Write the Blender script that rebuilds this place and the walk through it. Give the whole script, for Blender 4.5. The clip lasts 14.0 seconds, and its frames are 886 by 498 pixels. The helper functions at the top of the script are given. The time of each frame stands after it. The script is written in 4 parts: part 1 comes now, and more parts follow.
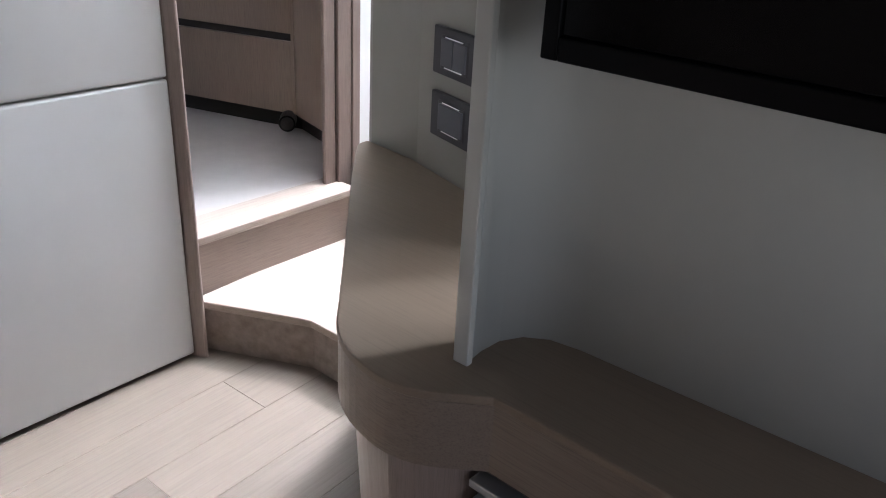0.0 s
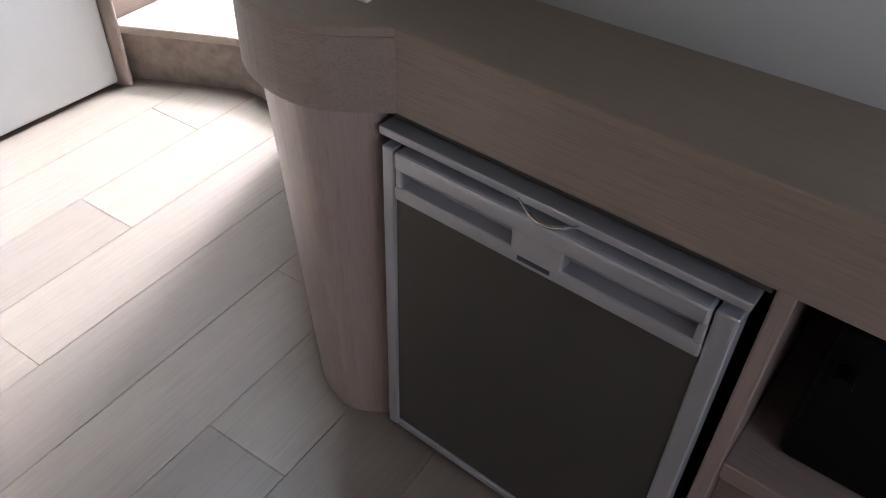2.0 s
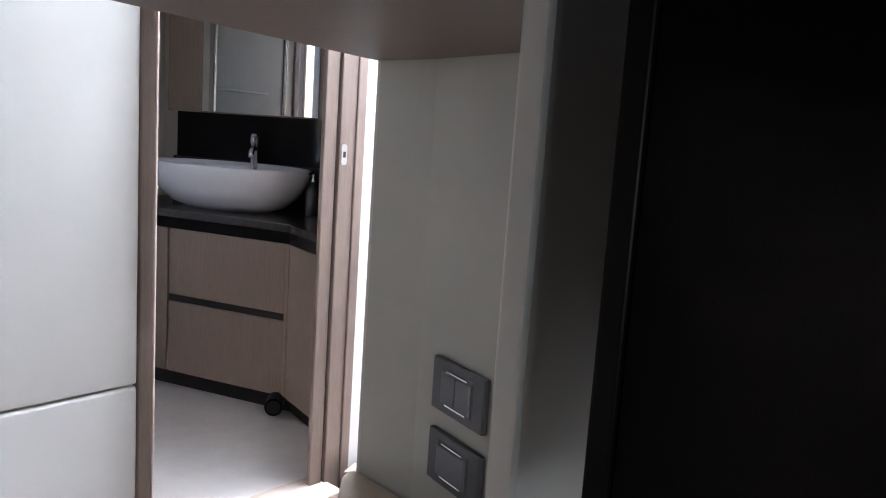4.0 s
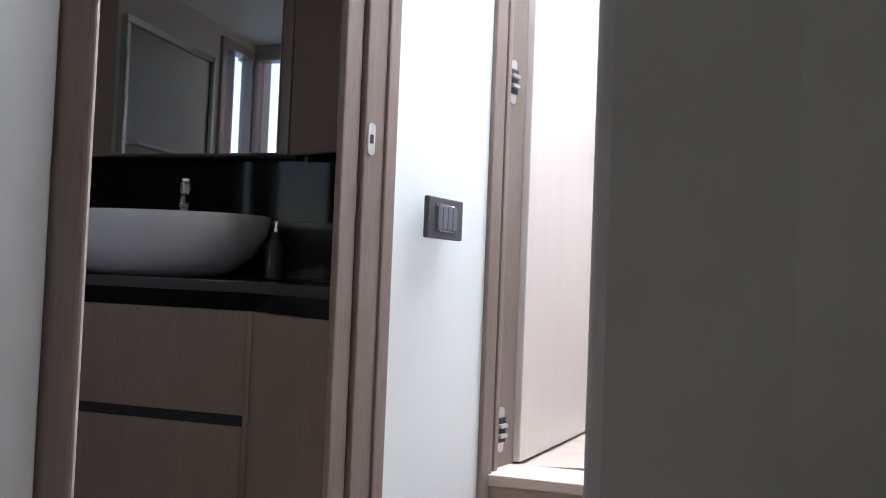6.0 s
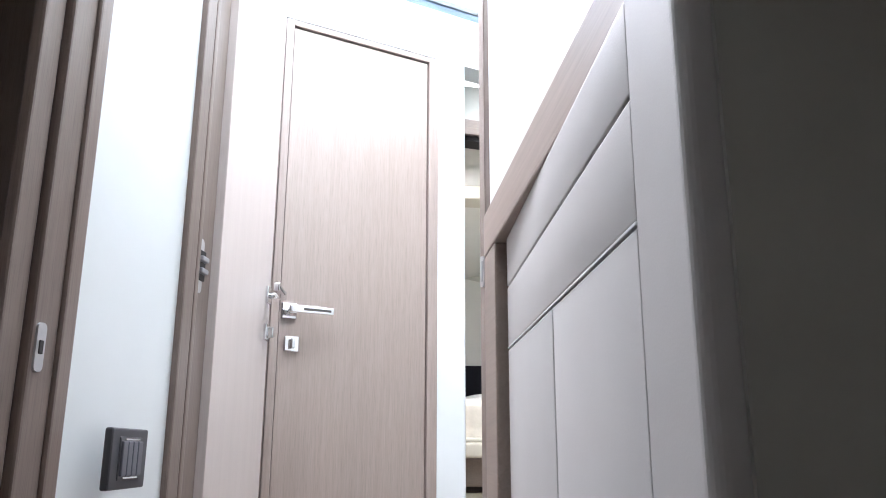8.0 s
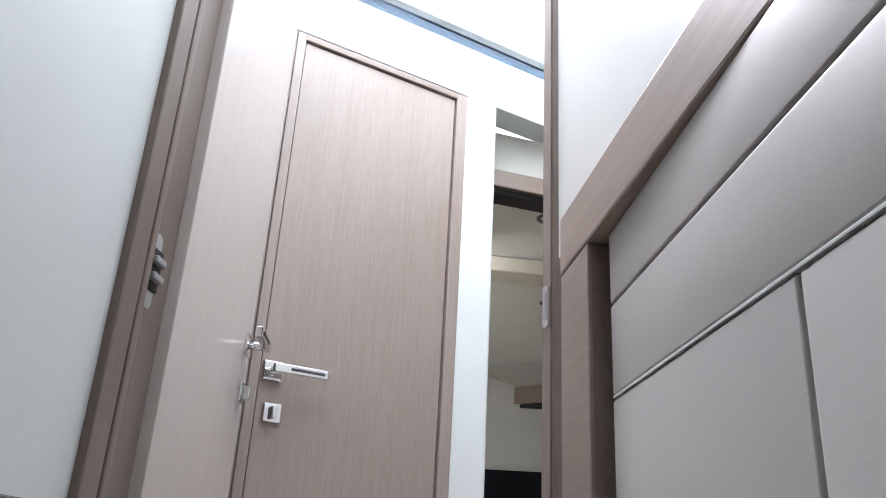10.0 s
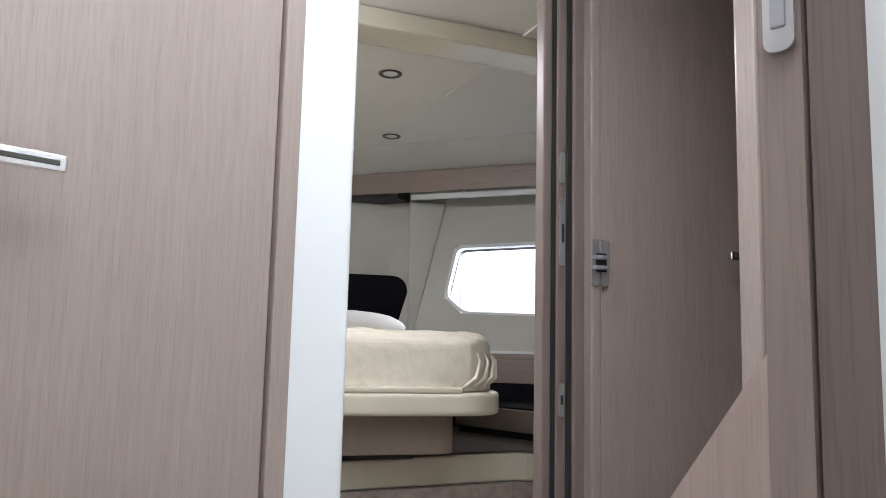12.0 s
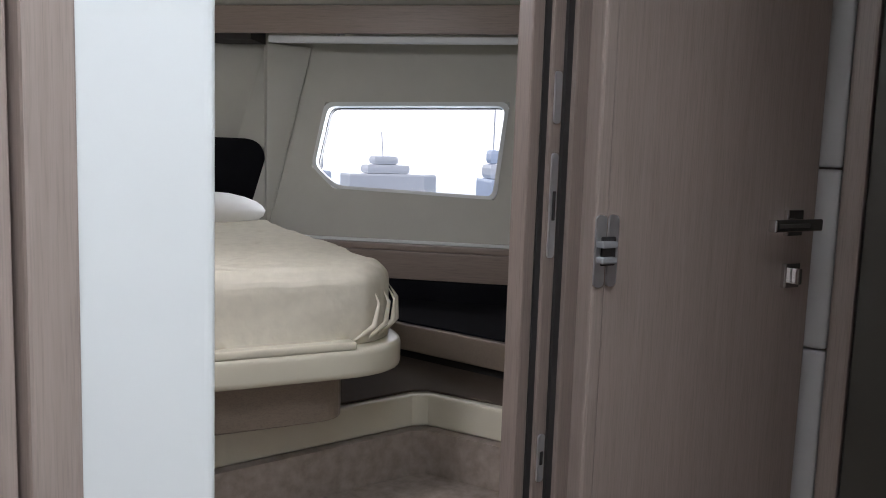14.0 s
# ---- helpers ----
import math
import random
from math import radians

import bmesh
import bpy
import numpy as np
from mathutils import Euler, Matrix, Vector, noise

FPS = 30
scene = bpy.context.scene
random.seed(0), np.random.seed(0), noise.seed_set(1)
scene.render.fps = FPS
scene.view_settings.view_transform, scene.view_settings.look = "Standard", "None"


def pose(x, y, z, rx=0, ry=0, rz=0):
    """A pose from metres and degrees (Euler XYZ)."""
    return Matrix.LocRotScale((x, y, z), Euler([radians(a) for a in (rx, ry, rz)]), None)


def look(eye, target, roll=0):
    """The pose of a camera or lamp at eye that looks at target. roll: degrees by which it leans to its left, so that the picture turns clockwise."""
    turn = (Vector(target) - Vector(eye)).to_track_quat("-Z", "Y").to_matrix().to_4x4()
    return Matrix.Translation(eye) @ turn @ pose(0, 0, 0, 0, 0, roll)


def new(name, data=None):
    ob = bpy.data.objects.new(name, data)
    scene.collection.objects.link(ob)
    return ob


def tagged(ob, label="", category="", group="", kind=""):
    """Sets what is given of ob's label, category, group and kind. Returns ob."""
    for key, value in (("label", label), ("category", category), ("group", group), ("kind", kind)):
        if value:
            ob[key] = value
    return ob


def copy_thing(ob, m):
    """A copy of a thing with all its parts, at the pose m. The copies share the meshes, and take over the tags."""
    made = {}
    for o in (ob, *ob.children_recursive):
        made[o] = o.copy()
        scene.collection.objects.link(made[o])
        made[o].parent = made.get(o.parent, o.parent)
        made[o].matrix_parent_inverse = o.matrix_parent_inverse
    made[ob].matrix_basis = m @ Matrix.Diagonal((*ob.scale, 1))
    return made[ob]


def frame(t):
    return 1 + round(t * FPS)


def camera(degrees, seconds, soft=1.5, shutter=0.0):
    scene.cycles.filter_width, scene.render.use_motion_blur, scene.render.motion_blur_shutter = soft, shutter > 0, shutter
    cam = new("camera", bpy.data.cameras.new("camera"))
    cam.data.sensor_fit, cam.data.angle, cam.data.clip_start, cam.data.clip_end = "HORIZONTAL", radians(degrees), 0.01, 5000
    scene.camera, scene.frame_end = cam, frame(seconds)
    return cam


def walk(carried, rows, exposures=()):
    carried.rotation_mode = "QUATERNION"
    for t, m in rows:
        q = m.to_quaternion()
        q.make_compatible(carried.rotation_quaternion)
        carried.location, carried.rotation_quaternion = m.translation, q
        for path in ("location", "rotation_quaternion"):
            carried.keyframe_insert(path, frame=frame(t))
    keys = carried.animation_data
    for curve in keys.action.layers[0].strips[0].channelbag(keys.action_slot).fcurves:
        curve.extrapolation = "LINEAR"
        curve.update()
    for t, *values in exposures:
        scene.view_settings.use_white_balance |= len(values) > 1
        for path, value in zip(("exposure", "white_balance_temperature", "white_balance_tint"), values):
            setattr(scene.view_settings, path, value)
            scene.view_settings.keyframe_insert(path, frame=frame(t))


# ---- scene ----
# Lower deck of a motor yacht. z = 0 is the floor of the lower cabin; the lobby floor lies at 0.65 m.
cam = camera(58.37, 14.0, soft=1.0)
PATH = [
    (0.0, (0.786, -0.850, 1.352), (0.101, 0.820, 0.492), 3.20),
    (0.5, (0.837, -0.854, 1.294), (0.308, 0.731, 0.196), 2.30),
    (1.0, (0.865, -0.883, 1.225), (0.431, 0.584, -0.064), 3.00),
    (1.5, (0.879, -0.889, 1.195), (0.440, 0.488, -0.188), 2.20),
    (2.0, (0.879, -0.875, 1.202), (0.415, 0.539, -0.134), 2.20),
    (2.5, (0.855, -0.858, 1.292), (0.304, 0.716, 0.189), 2.40),
    (3.0, (0.802, -0.857, 1.388), (0.190, 0.896, 0.646), 3.60),
    (3.2, (0.782, -0.838, 1.421), (0.143, 0.948, 0.788), 3.30),
    (3.5, (0.770, -0.786, 1.464), (0.049, 1.027, 1.030), 3.60),
    (3.7, (0.743, -0.722, 1.474), (0.347, 0.180, 1.298), 3.66),
    (4.75, (0.420, -0.385, 1.340), (0.075, 0.545, 1.235), 3.30),
    (5.8, (0.045, -0.053, 1.111), (-0.254, 0.900, 1.137), 2.83),
    (6.0, (0.000, 0.000, 1.120), (-0.263, 0.964, 1.153), 2.26),
    (6.5, (-0.104, 0.182, 1.136), (-0.256, 1.168, 1.199), 0.92),
    (7.0, (-0.172, 0.270, 1.158), (-0.172, 1.267, 1.225), 0.80),
    (7.2, (-0.214, 0.302, 1.169), (-0.149, 1.297, 1.240), 0.46),
    (7.5, (-0.278, 0.319, 1.184), (-0.115, 1.300, 1.284), -0.21),
    (7.8, (-0.318, 0.321, 1.216), (-0.074, 1.273, 1.394), -0.11),
    (8.0, (-0.337, 0.318, 1.248), (-0.061, 1.244, 1.496), 0.20),
    (8.2, (-0.346, 0.317, 1.282), (-0.056, 1.209, 1.622), 0.71),
    (9.2, (-0.335, 0.560, 1.270), (-0.065, 1.390, 1.758), 2.00),
    (10.3, (-0.258, 0.888, 1.234), (0.017, 1.795, 1.554), 3.71),
    (10.5, (-0.244, 0.955, 1.240), (0.054, 1.863, 1.535), 3.99),
    (11.0, (-0.212, 1.240, 1.308), (0.192, 2.126, 1.536), 1.69),
    (11.3, (-0.213, 1.351, 1.369), (0.247, 2.219, 1.553), 0.63),
    (11.5, (-0.190, 1.430, 1.416), (0.298, 2.291, 1.563), 0.81),
    (12.0, (-0.110, 1.638, 1.445), (0.435, 2.467, 1.570), 1.34),
    (12.5, (-0.005, 1.847, 1.603), (0.576, 2.655, 1.700), 1.65),
    (13.0, (0.048, 1.954, 1.666), (0.649, 2.754, 1.688), 2.50),
    (13.3, (0.084, 2.050, 1.689), (0.719, 2.822, 1.668), 1.94),
    (13.5, (0.135, 2.162, 1.685), (0.799, 2.909, 1.646), 2.33),
    (14.0, (0.201, 2.310, 1.787), (0.901, 3.015, 1.673), 1.93),
]
EXPOSURE = [(0.0, 1.33), (1.0, 1.85), (1.8, 2.2), (2.5, 2.2), (3.0, 1.75), (3.7, 1.65), (5.8, 0.7), (7.0, 0.3), (8.2, -0.05), (10.3, -0.85), (11.0, -0.5), (12.0, -0.45), (12.5, -0.65), (14.0, -1.0)]
EXPOSURE = [(t, e, 6250 if t < 8.5 else 6450, 19) for t, e in EXPOSURE]
walk(cam, [(t, look(e, a, r)) for t, e, a, r in PATH], EXPOSURE)

# ---- light ----
world = bpy.data.worlds.new("world")
scene.world = world
world.use_nodes = True
wn = world.node_tree.nodes
sky = wn.new("ShaderNodeTexSky")
sky.sky_type, sky.sun_disc = "NISHITA", False
sky.sun_elevation, sky.sun_rotation = radians(48), radians(228)
wn["Background"].inputs["Strength"].default_value = 0.15
world.node_tree.links.new(sky.outputs[0], wn["Background"].inputs["Color"])


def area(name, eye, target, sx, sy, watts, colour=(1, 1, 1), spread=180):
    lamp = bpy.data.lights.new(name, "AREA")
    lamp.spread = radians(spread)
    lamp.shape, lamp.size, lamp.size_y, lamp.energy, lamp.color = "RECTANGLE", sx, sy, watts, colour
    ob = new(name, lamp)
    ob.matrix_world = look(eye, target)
    return tagged(ob, "added lamp standing in for daylight", "light", kind="structure")


sun = bpy.data.lights.new("sun", "SUN")
sun.energy, sun.angle, sun.color = 3.0, radians(0.6), (1.0, 0.96, 0.9)
sun_ob = new("sun", sun)
sun_ob.matrix_world = look((0, 0, 0), (0.5, 0.45, -0.74))
# Unseen lamp under the closed shaft top, in place of daylight from above.
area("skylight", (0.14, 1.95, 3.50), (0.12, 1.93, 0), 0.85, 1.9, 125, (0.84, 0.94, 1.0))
# Added lamp inside the shaft; throws the bright patch onto the cabin floor.
area("companionway_light", (-0.03, 2.78, 3.30), (-0.33, 0.05, 0.0), 0.5, 0.45, 44, (0.95, 0.97, 1.0), 70)
# Fill lamp added out of view to brighten the padded wall and TV panel.
area("cabin_fill_light", (2.27, -1.30, 1.30), (0.0, -1.2, 1.25), 1.4, 0.40, 2.6, (0.90, 0.96, 1.0))
# Added outside the hull, beside the sight line, to boost the window's daylight.
area("window_light", (4.90, 4.55, 1.75), (2.20, 4.95, 1.85), 1.6, 1.2, 620, (0.86, 0.95, 1.0))
# Fill lamp hidden behind the pillar to brighten the bed; no hatch is built.
area("aft_fill_light", (0.45, 3.85, 2.47), (1.1, 4.35, 1.2), 0.45, 0.45, 50, (0.92, 0.96, 1.0))


# ---- materials ----
def nodes_of(name, rough=0.5, metal=0.0, spec=0.5):
    m = bpy.data.materials.new(name)
    m.use_nodes = True
    nt = m.node_tree
    b = nt.nodes["Principled BSDF"]
    b.inputs["Roughness"].default_value = rough
    b.inputs["Metallic"].default_value = metal
    b.inputs["Specular IOR Level"].default_value = spec
    return m, nt, b


def mapped(nt, scale, rot=(0, 0, 0), shift=False):
    tc, mp = nt.nodes.new("ShaderNodeTexCoord"), nt.nodes.new("ShaderNodeMapping")
    mp.inputs["Scale"].default_value = scale
    mp.inputs["Rotation"].default_value = rot
    nt.links.new(tc.outputs["Object"], mp.inputs["Vector"])
    if shift:
        info, mul = nt.nodes.new("ShaderNodeObjectInfo"), nt.nodes.new("ShaderNodeMath")
        mul.operation, mul.inputs[1].default_value = "MULTIPLY", 37.0
        nt.links.new(info.outputs["Random"], mul.inputs[0])
        nt.links.new(mul.outputs[0], mp.inputs["Location"])
    return mp


def noise_of(nt, mp, scale, detail=4, rough=0.55, dist=0.0):
    n = nt.nodes.new("ShaderNodeTexNoise")
    n.inputs["Scale"].default_value, n.inputs["Detail"].default_value = scale, detail
    n.inputs["Roughness"].default_value, n.inputs["Distortion"].default_value = rough, dist
    nt.links.new(mp.outputs[0], n.inputs["Vector"])
    return n


def ramp_of(nt, src, stops):
    r = nt.nodes.new("ShaderNodeValToRGB")
    while len(r.color_ramp.elements) < len(stops):
        r.color_ramp.elements.new(0.5)
    for e, (p, c) in zip(r.color_ramp.elements, stops):
        e.position, e.color = p, (*c, 1)
    nt.links.new(src, r.inputs[0])
    return r


def mix_of(nt, a, b, f, mode="MIX"):
    m = nt.nodes.new("ShaderNodeMix")
    m.data_type, m.blend_type = "RGBA", mode
    if isinstance(f, float):
        m.inputs["Factor"].default_value = f
    else:
        nt.links.new(f, m.inputs["Factor"])
    nt.links.new(a, m.inputs["A"])
    if isinstance(b, tuple):
        m.inputs["B"].default_value = (*b, 1)
    else:
        nt.links.new(b, m.inputs["B"])
    return m.outputs["Result"]


def bump_of(nt, b, src, strength, dist=0.002):
    bp = nt.nodes.new("ShaderNodeBump")
    bp.inputs["Strength"].default_value, bp.inputs["Distance"].default_value = strength, dist
    nt.links.new(src, bp.inputs["Height"])
    nt.links.new(bp.outputs[0], b.inputs["Normal"])


def wood(name, dark, light, rough=0.36, along="z", fine=95.0, wave=0.0, shift=True, turn=0.0, fleck=0.22, tone=0.05, coat=0.0):
    """Fine straight-grained veneer under satin lacquer; the grain runs along the given axis."""
    m, nt, b = nodes_of(name, rough, 0, 0.45)
    k = {"x": (0.03, 1, 1), "y": (1, 0.03, 1), "z": (1, 1, 0.03)}[along]
    mp = mapped(nt, k, shift=shift)
    if turn:
        rot = mapped(nt, (1, 1, 1), (0, 0, radians(turn)))
        nt.links.new(rot.outputs[0], mp.inputs["Vector"])
    mid = tuple((p + q) / 2 for p, q in zip(dark, light))
    soft = [tuple(c + (e - c) * 0.55 for c, e in zip(mid, end)) for end in (dark, light)]
    n1 = noise_of(nt, mp, fine * 1.7, 5, 0.6, wave)
    n2 = noise_of(nt, mp, fine * 0.16, 3, 0.5, wave)
    r1 = ramp_of(nt, n1.outputs["Fac"], [(0.3, soft[0]), (0.72, soft[1])])
    r2 = ramp_of(nt, n2.outputs["Fac"], [(0.3, tuple(c * 0.93 for c in mid)), (0.7, tuple(min(1, c * 1.06) for c in mid))])
    c = mix_of(nt, r1.outputs[0], r2.outputs[0], 0.6)
    n3 = noise_of(nt, mp, fine * 5.5, 3, 0.6, wave)
    r3 = ramp_of(nt, n3.outputs["Fac"], [(0.30, (1 - fleck,) * 3), (0.52, (1, 1, 1))])
    c = mix_of(nt, c, r3.outputs[0], 1.0, "MULTIPLY")
    if shift:
        info = nt.nodes.new("ShaderNodeObjectInfo")
        rr = ramp_of(nt, info.outputs["Random"], [(0, (1 - tone,) * 3), (1, (1 + tone, 1 + tone, 1 + tone * 0.9))])
        c = mix_of(nt, c, rr.outputs[0], 1.0, "MULTIPLY")
    b.inputs["Coat Weight"].default_value, b.inputs["Coat Roughness"].default_value = coat, 0.22
    nt.links.new(c, b.inputs["Base Color"])
    bump_of(nt, b, n1.outputs["Fac"], 0.16, 0.0006)
    return m


def plain(name, colour, rough=0.5, metal=0.0, vary=0.05, scale=6.0, bump=0.0, bscale=220.0, spec=0.5):
    m, nt, b = nodes_of(name, rough, metal, spec)
    mp = mapped(nt, (1, 1, 1))
    n = noise_of(nt, mp, scale, 5)
    lo, hi = tuple(max(0, c * (1 - vary)) for c in colour), tuple(min(1, c * (1 + vary)) for c in colour)
    r = ramp_of(nt, n.outputs["Fac"], [(0.3, lo), (0.7, hi)])
    nt.links.new(r.outputs[0], b.inputs["Base Color"])
    if bump:
        n2 = noise_of(nt, mp, bscale, 3)
        bump_of(nt, b, n2.outputs["Fac"], bump, 0.001)
    return m


OAK = wood("oak_veneer", (0.215, 0.165, 0.142), (0.42, 0.338, 0.298), fine=110, fleck=0.16, coat=0.6)
OAK_FLAT = wood("oak_veneer_cross", (0.17, 0.125, 0.10), (0.48, 0.39, 0.34), along="x", wave=3.0, fine=20, fleck=0.08)
# Oak made paler: the open leaf's grazing sheen is put into its colour.
OAK_SHEEN = wood("door_veneer_with_sheen", (0.50, 0.44, 0.41), (0.63, 0.57, 0.535), fine=110, fleck=0.06, coat=0.6)
JAMB = wood("solid_oak_trim", (0.15, 0.112, 0.094), (0.275, 0.215, 0.185))
OAK_X = wood("oak_veneer_long", (0.20, 0.15, 0.125), (0.34, 0.27, 0.23), along="x")
OAK_AP = wood("apron_veneer", (0.185, 0.143, 0.110), (0.325, 0.260, 0.208), along="x", turn=18.5, fine=80)
OAK_TOP = wood("counter_veneer", (0.235, 0.180, 0.132), (0.290, 0.226, 0.170), 0.5, fleck=0.1, along="x", fine=70, turn=18.5)
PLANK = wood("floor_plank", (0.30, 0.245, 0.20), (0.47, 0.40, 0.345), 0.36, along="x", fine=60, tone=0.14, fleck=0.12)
# Darker copy of the lobby plank; the cabin's shade is in its colour.
PLANK_SHADED = wood("cabin_plank_shaded", (0.150, 0.120, 0.094), (0.27, 0.226, 0.188), 0.36, along="x", fine=60, tone=0.12, fleck=0.12)
LEDGE = wood("landing_board", (0.36, 0.29, 0.24), (0.50, 0.42, 0.36), 0.4, along="x", fine=60)
TREAD = plain("brown_tread_vinyl", (0.085, 0.064, 0.050), 0.75, vary=0.08, scale=14, bump=0.2, spec=0.2)
SUEDE = plain("carpeted_riser", (0.32, 0.265, 0.228), 0.95, vary=0.22, scale=28, bump=0.5, bscale=350)
WHITE = plain("white_lacquer", (0.73, 0.755, 0.745), 0.38, vary=0.015)
LEATHER = plain("white_padded_leather", (0.70, 0.70, 0.685), 0.48, vary=0.02, bump=0.12, bscale=420)
GREYPAD = plain("grey_padded_leather", (0.49, 0.475, 0.46), 0.5, vary=0.03, bump=0.12, bscale=420)
OLIVE = plain("grey_green_lacquer", (0.36, 0.355, 0.315), 0.45, vary=0.03)
# OLIVE brightened for the TV panel, making up in colour for missing light.
PALE_PANEL = plain("brightened_green_lacquer", (0.60, 0.615, 0.575), 0.42, vary=0.03)
IVORY = plain("ivory_gelcoat", (0.66, 0.62, 0.50), 0.22, vary=0.03)
LINER = plain("warm_white_liner", (0.52, 0.51, 0.455), 0.55, vary=0.03, bump=0.08)
CEIL = plain("ceiling_vinyl", (0.74, 0.725, 0.665), 0.6, vary=0.02, bump=0.05)
BLACKPAD = plain("black_fabric", (0.008, 0.008, 0.010), 0.95, vary=0.2, bump=0.3, spec=0.08)
# Near-black for seals and holes; also paints the shade in gaps and recesses.
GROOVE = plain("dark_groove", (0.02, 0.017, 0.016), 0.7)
COVER = plain("cream_bed_cover", (0.68, 0.63, 0.52), 0.9, vary=0.05, scale=30)
cn = COVER.node_tree
cw = cn.nodes.new("ShaderNodeTexWave")
cw.bands_direction = "Y"
cw.inputs["Scale"].default_value, cw.inputs["Distortion"].default_value, cw.inputs["Detail"].default_value, cw.inputs["Detail Scale"].default_value = 14.0, 3.0, 3.0, 1.2
cn.links.new(mapped(cn, (1, 1, 1)).outputs[0], cw.inputs["Vector"])
bump_of(cn, cn.nodes["Principled BSDF"], cw.outputs["Fac"], 0.5, 0.003)
LINEN = plain("white_linen", (0.78, 0.77, 0.74), 0.85, vary=0.03, bump=0.2)
PLATE = plain("charcoal_plastic", (0.045, 0.046, 0.052), 0.42, vary=0.1)
KEYMAT = plain("slate_keys", (0.10, 0.105, 0.125), 0.4, vary=0.05)
CHROME = plain("polished_chrome", (0.78, 0.78, 0.79), 0.09, 1.0, vary=0.02)
STEEL = plain("brushed_steel", (0.62, 0.62, 0.63), 0.4, 0.9, vary=0.06, scale=40)
SILVER = plain("silver_plastic", (0.44, 0.45, 0.47), 0.36, 0.55, vary=0.04)
FRIDGE = plain("dark_fridge_panel", (0.075, 0.071, 0.062), 0.38, 0.35, vary=0.05)
SCREEN = plain("black_screen", (0.002, 0.0022, 0.0025), 0.12, vary=0.0, spec=0.10)
BEZEL = plain("black_bezel", (0.004, 0.0044, 0.005), 0.3, vary=0.05, spec=0.1)
STONE = plain("dark_countertop", (0.055, 0.05, 0.047), 0.22, vary=0.15, scale=60)
SPLASH = plain("black_glass_splashback", (0.007, 0.0065, 0.007), 0.06, vary=0.0, spec=0.16)
CERAMIC = plain("white_ceramic", (0.72, 0.71, 0.73), 0.16, vary=0.01)
BATHOAK = wood("vanity_veneer", (0.20, 0.145, 0.11), (0.33, 0.255, 0.205))
MIRROR = plain("mirror_silver", (0.86, 0.87, 0.87), 0.02, 1.0, vary=0.0)
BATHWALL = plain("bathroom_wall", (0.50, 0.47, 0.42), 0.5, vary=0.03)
BATHFLOOR = plain("bathroom_floor", (0.52, 0.49, 0.47), 0.45, vary=0.06, scale=10)
WATER = plain("harbour_water", (0.10, 0.17, 0.24), 0.2, vary=0.2, scale=0.4)
HULL = plain("far_boat_white", (0.75, 0.78, 0.82), 0.4, vary=0.05, scale=0.5)
HULL_BLUE = plain("far_boat_blue", (0.62, 0.72, 0.88), 0.4, vary=0.08, scale=0.5)
SOFFIT = wood("dark_soffit_veneer", (0.10, 0.072, 0.06), (0.16, 0.12, 0.10), 0.5, along="x")


def glass(name):
    m, nt, b = nodes_of(name, 0.02)
    b.inputs["Transmission Weight"].default_value = 1.0
    b.inputs["IOR"].default_value = 1.1
    b.inputs["Base Color"].default_value = (0.93, 0.97, 1.0, 1)
    return m


GLASS = glass("window_glass")
SOAP = plain("smoky_clear_plastic", (0.06, 0.06, 0.065), 0.12, vary=0.05)
BLUEGLASS = glass("blue_tinted_glass")
BLUEGLASS.node_tree.nodes["Principled BSDF"].inputs["Base Color"].default_value = (0.66, 0.79, 0.95, 1)


# ---- building helpers ----
def along(a, b, z=0.0):
    """A frame at plan point a: X runs to b, Y points to the left of that way, Z up."""
    d = Vector((b[0] - a[0], b[1] - a[1], 0)).normalized()
    n = Vector((-d.y, d.x, 0))
    return Matrix(((d.x, n.x, 0, a[0]), (d.y, n.y, 0, a[1]), (0, 0, 1, z), (0, 0, 0, 1)))


def span(a, b):
    return math.hypot(b[0] - a[0], b[1] - a[1])


def box(x0, x1, y0, y1, z0, z1, bevel=0.0, seg=2, bm=None):
    own = bmesh.new()
    bmesh.ops.create_cube(own, size=1.0)
    for v in own.verts:
        v.co = Vector((x0 + (v.co.x + 0.5) * (x1 - x0), y0 + (v.co.y + 0.5) * (y1 - y0), z0 + (v.co.z + 0.5) * (z1 - z0)))
    if bevel:
        bmesh.ops.bevel(own, geom=own.edges[:], offset=bevel, segments=seg, affect="EDGES", profile=0.6)
    if bm is None:
        return own
    me = bpy.data.meshes.new("tmp")
    own.to_mesh(me)
    bm.from_mesh(me)
    bpy.data.meshes.remove(me)
    own.free()
    return bm


def prism(points, z0, z1, bevel=0.0, seg=2):
    bm = bmesh.new()
    low = [bm.verts.new((x, y, z0)) for x, y in points]
    top = [bm.verts.new((x, y, z1)) for x, y in points]
    n = len(points)
    bm.faces.new(low[::-1]), bm.faces.new(top)
    for i in range(n):
        bm.faces.new((low[i], low[(i + 1) % n], top[(i + 1) % n], top[i]))
    bmesh.ops.recalc_face_normals(bm, faces=bm.faces)
    if bevel:
        e = [e for e in bm.edges if abs(e.verts[0].co.z - e.verts[1].co.z) < 1e-6]
        bmesh.ops.bevel(bm, geom=e, offset=bevel, segments=seg, affect="EDGES", profile=0.6)
    return bm


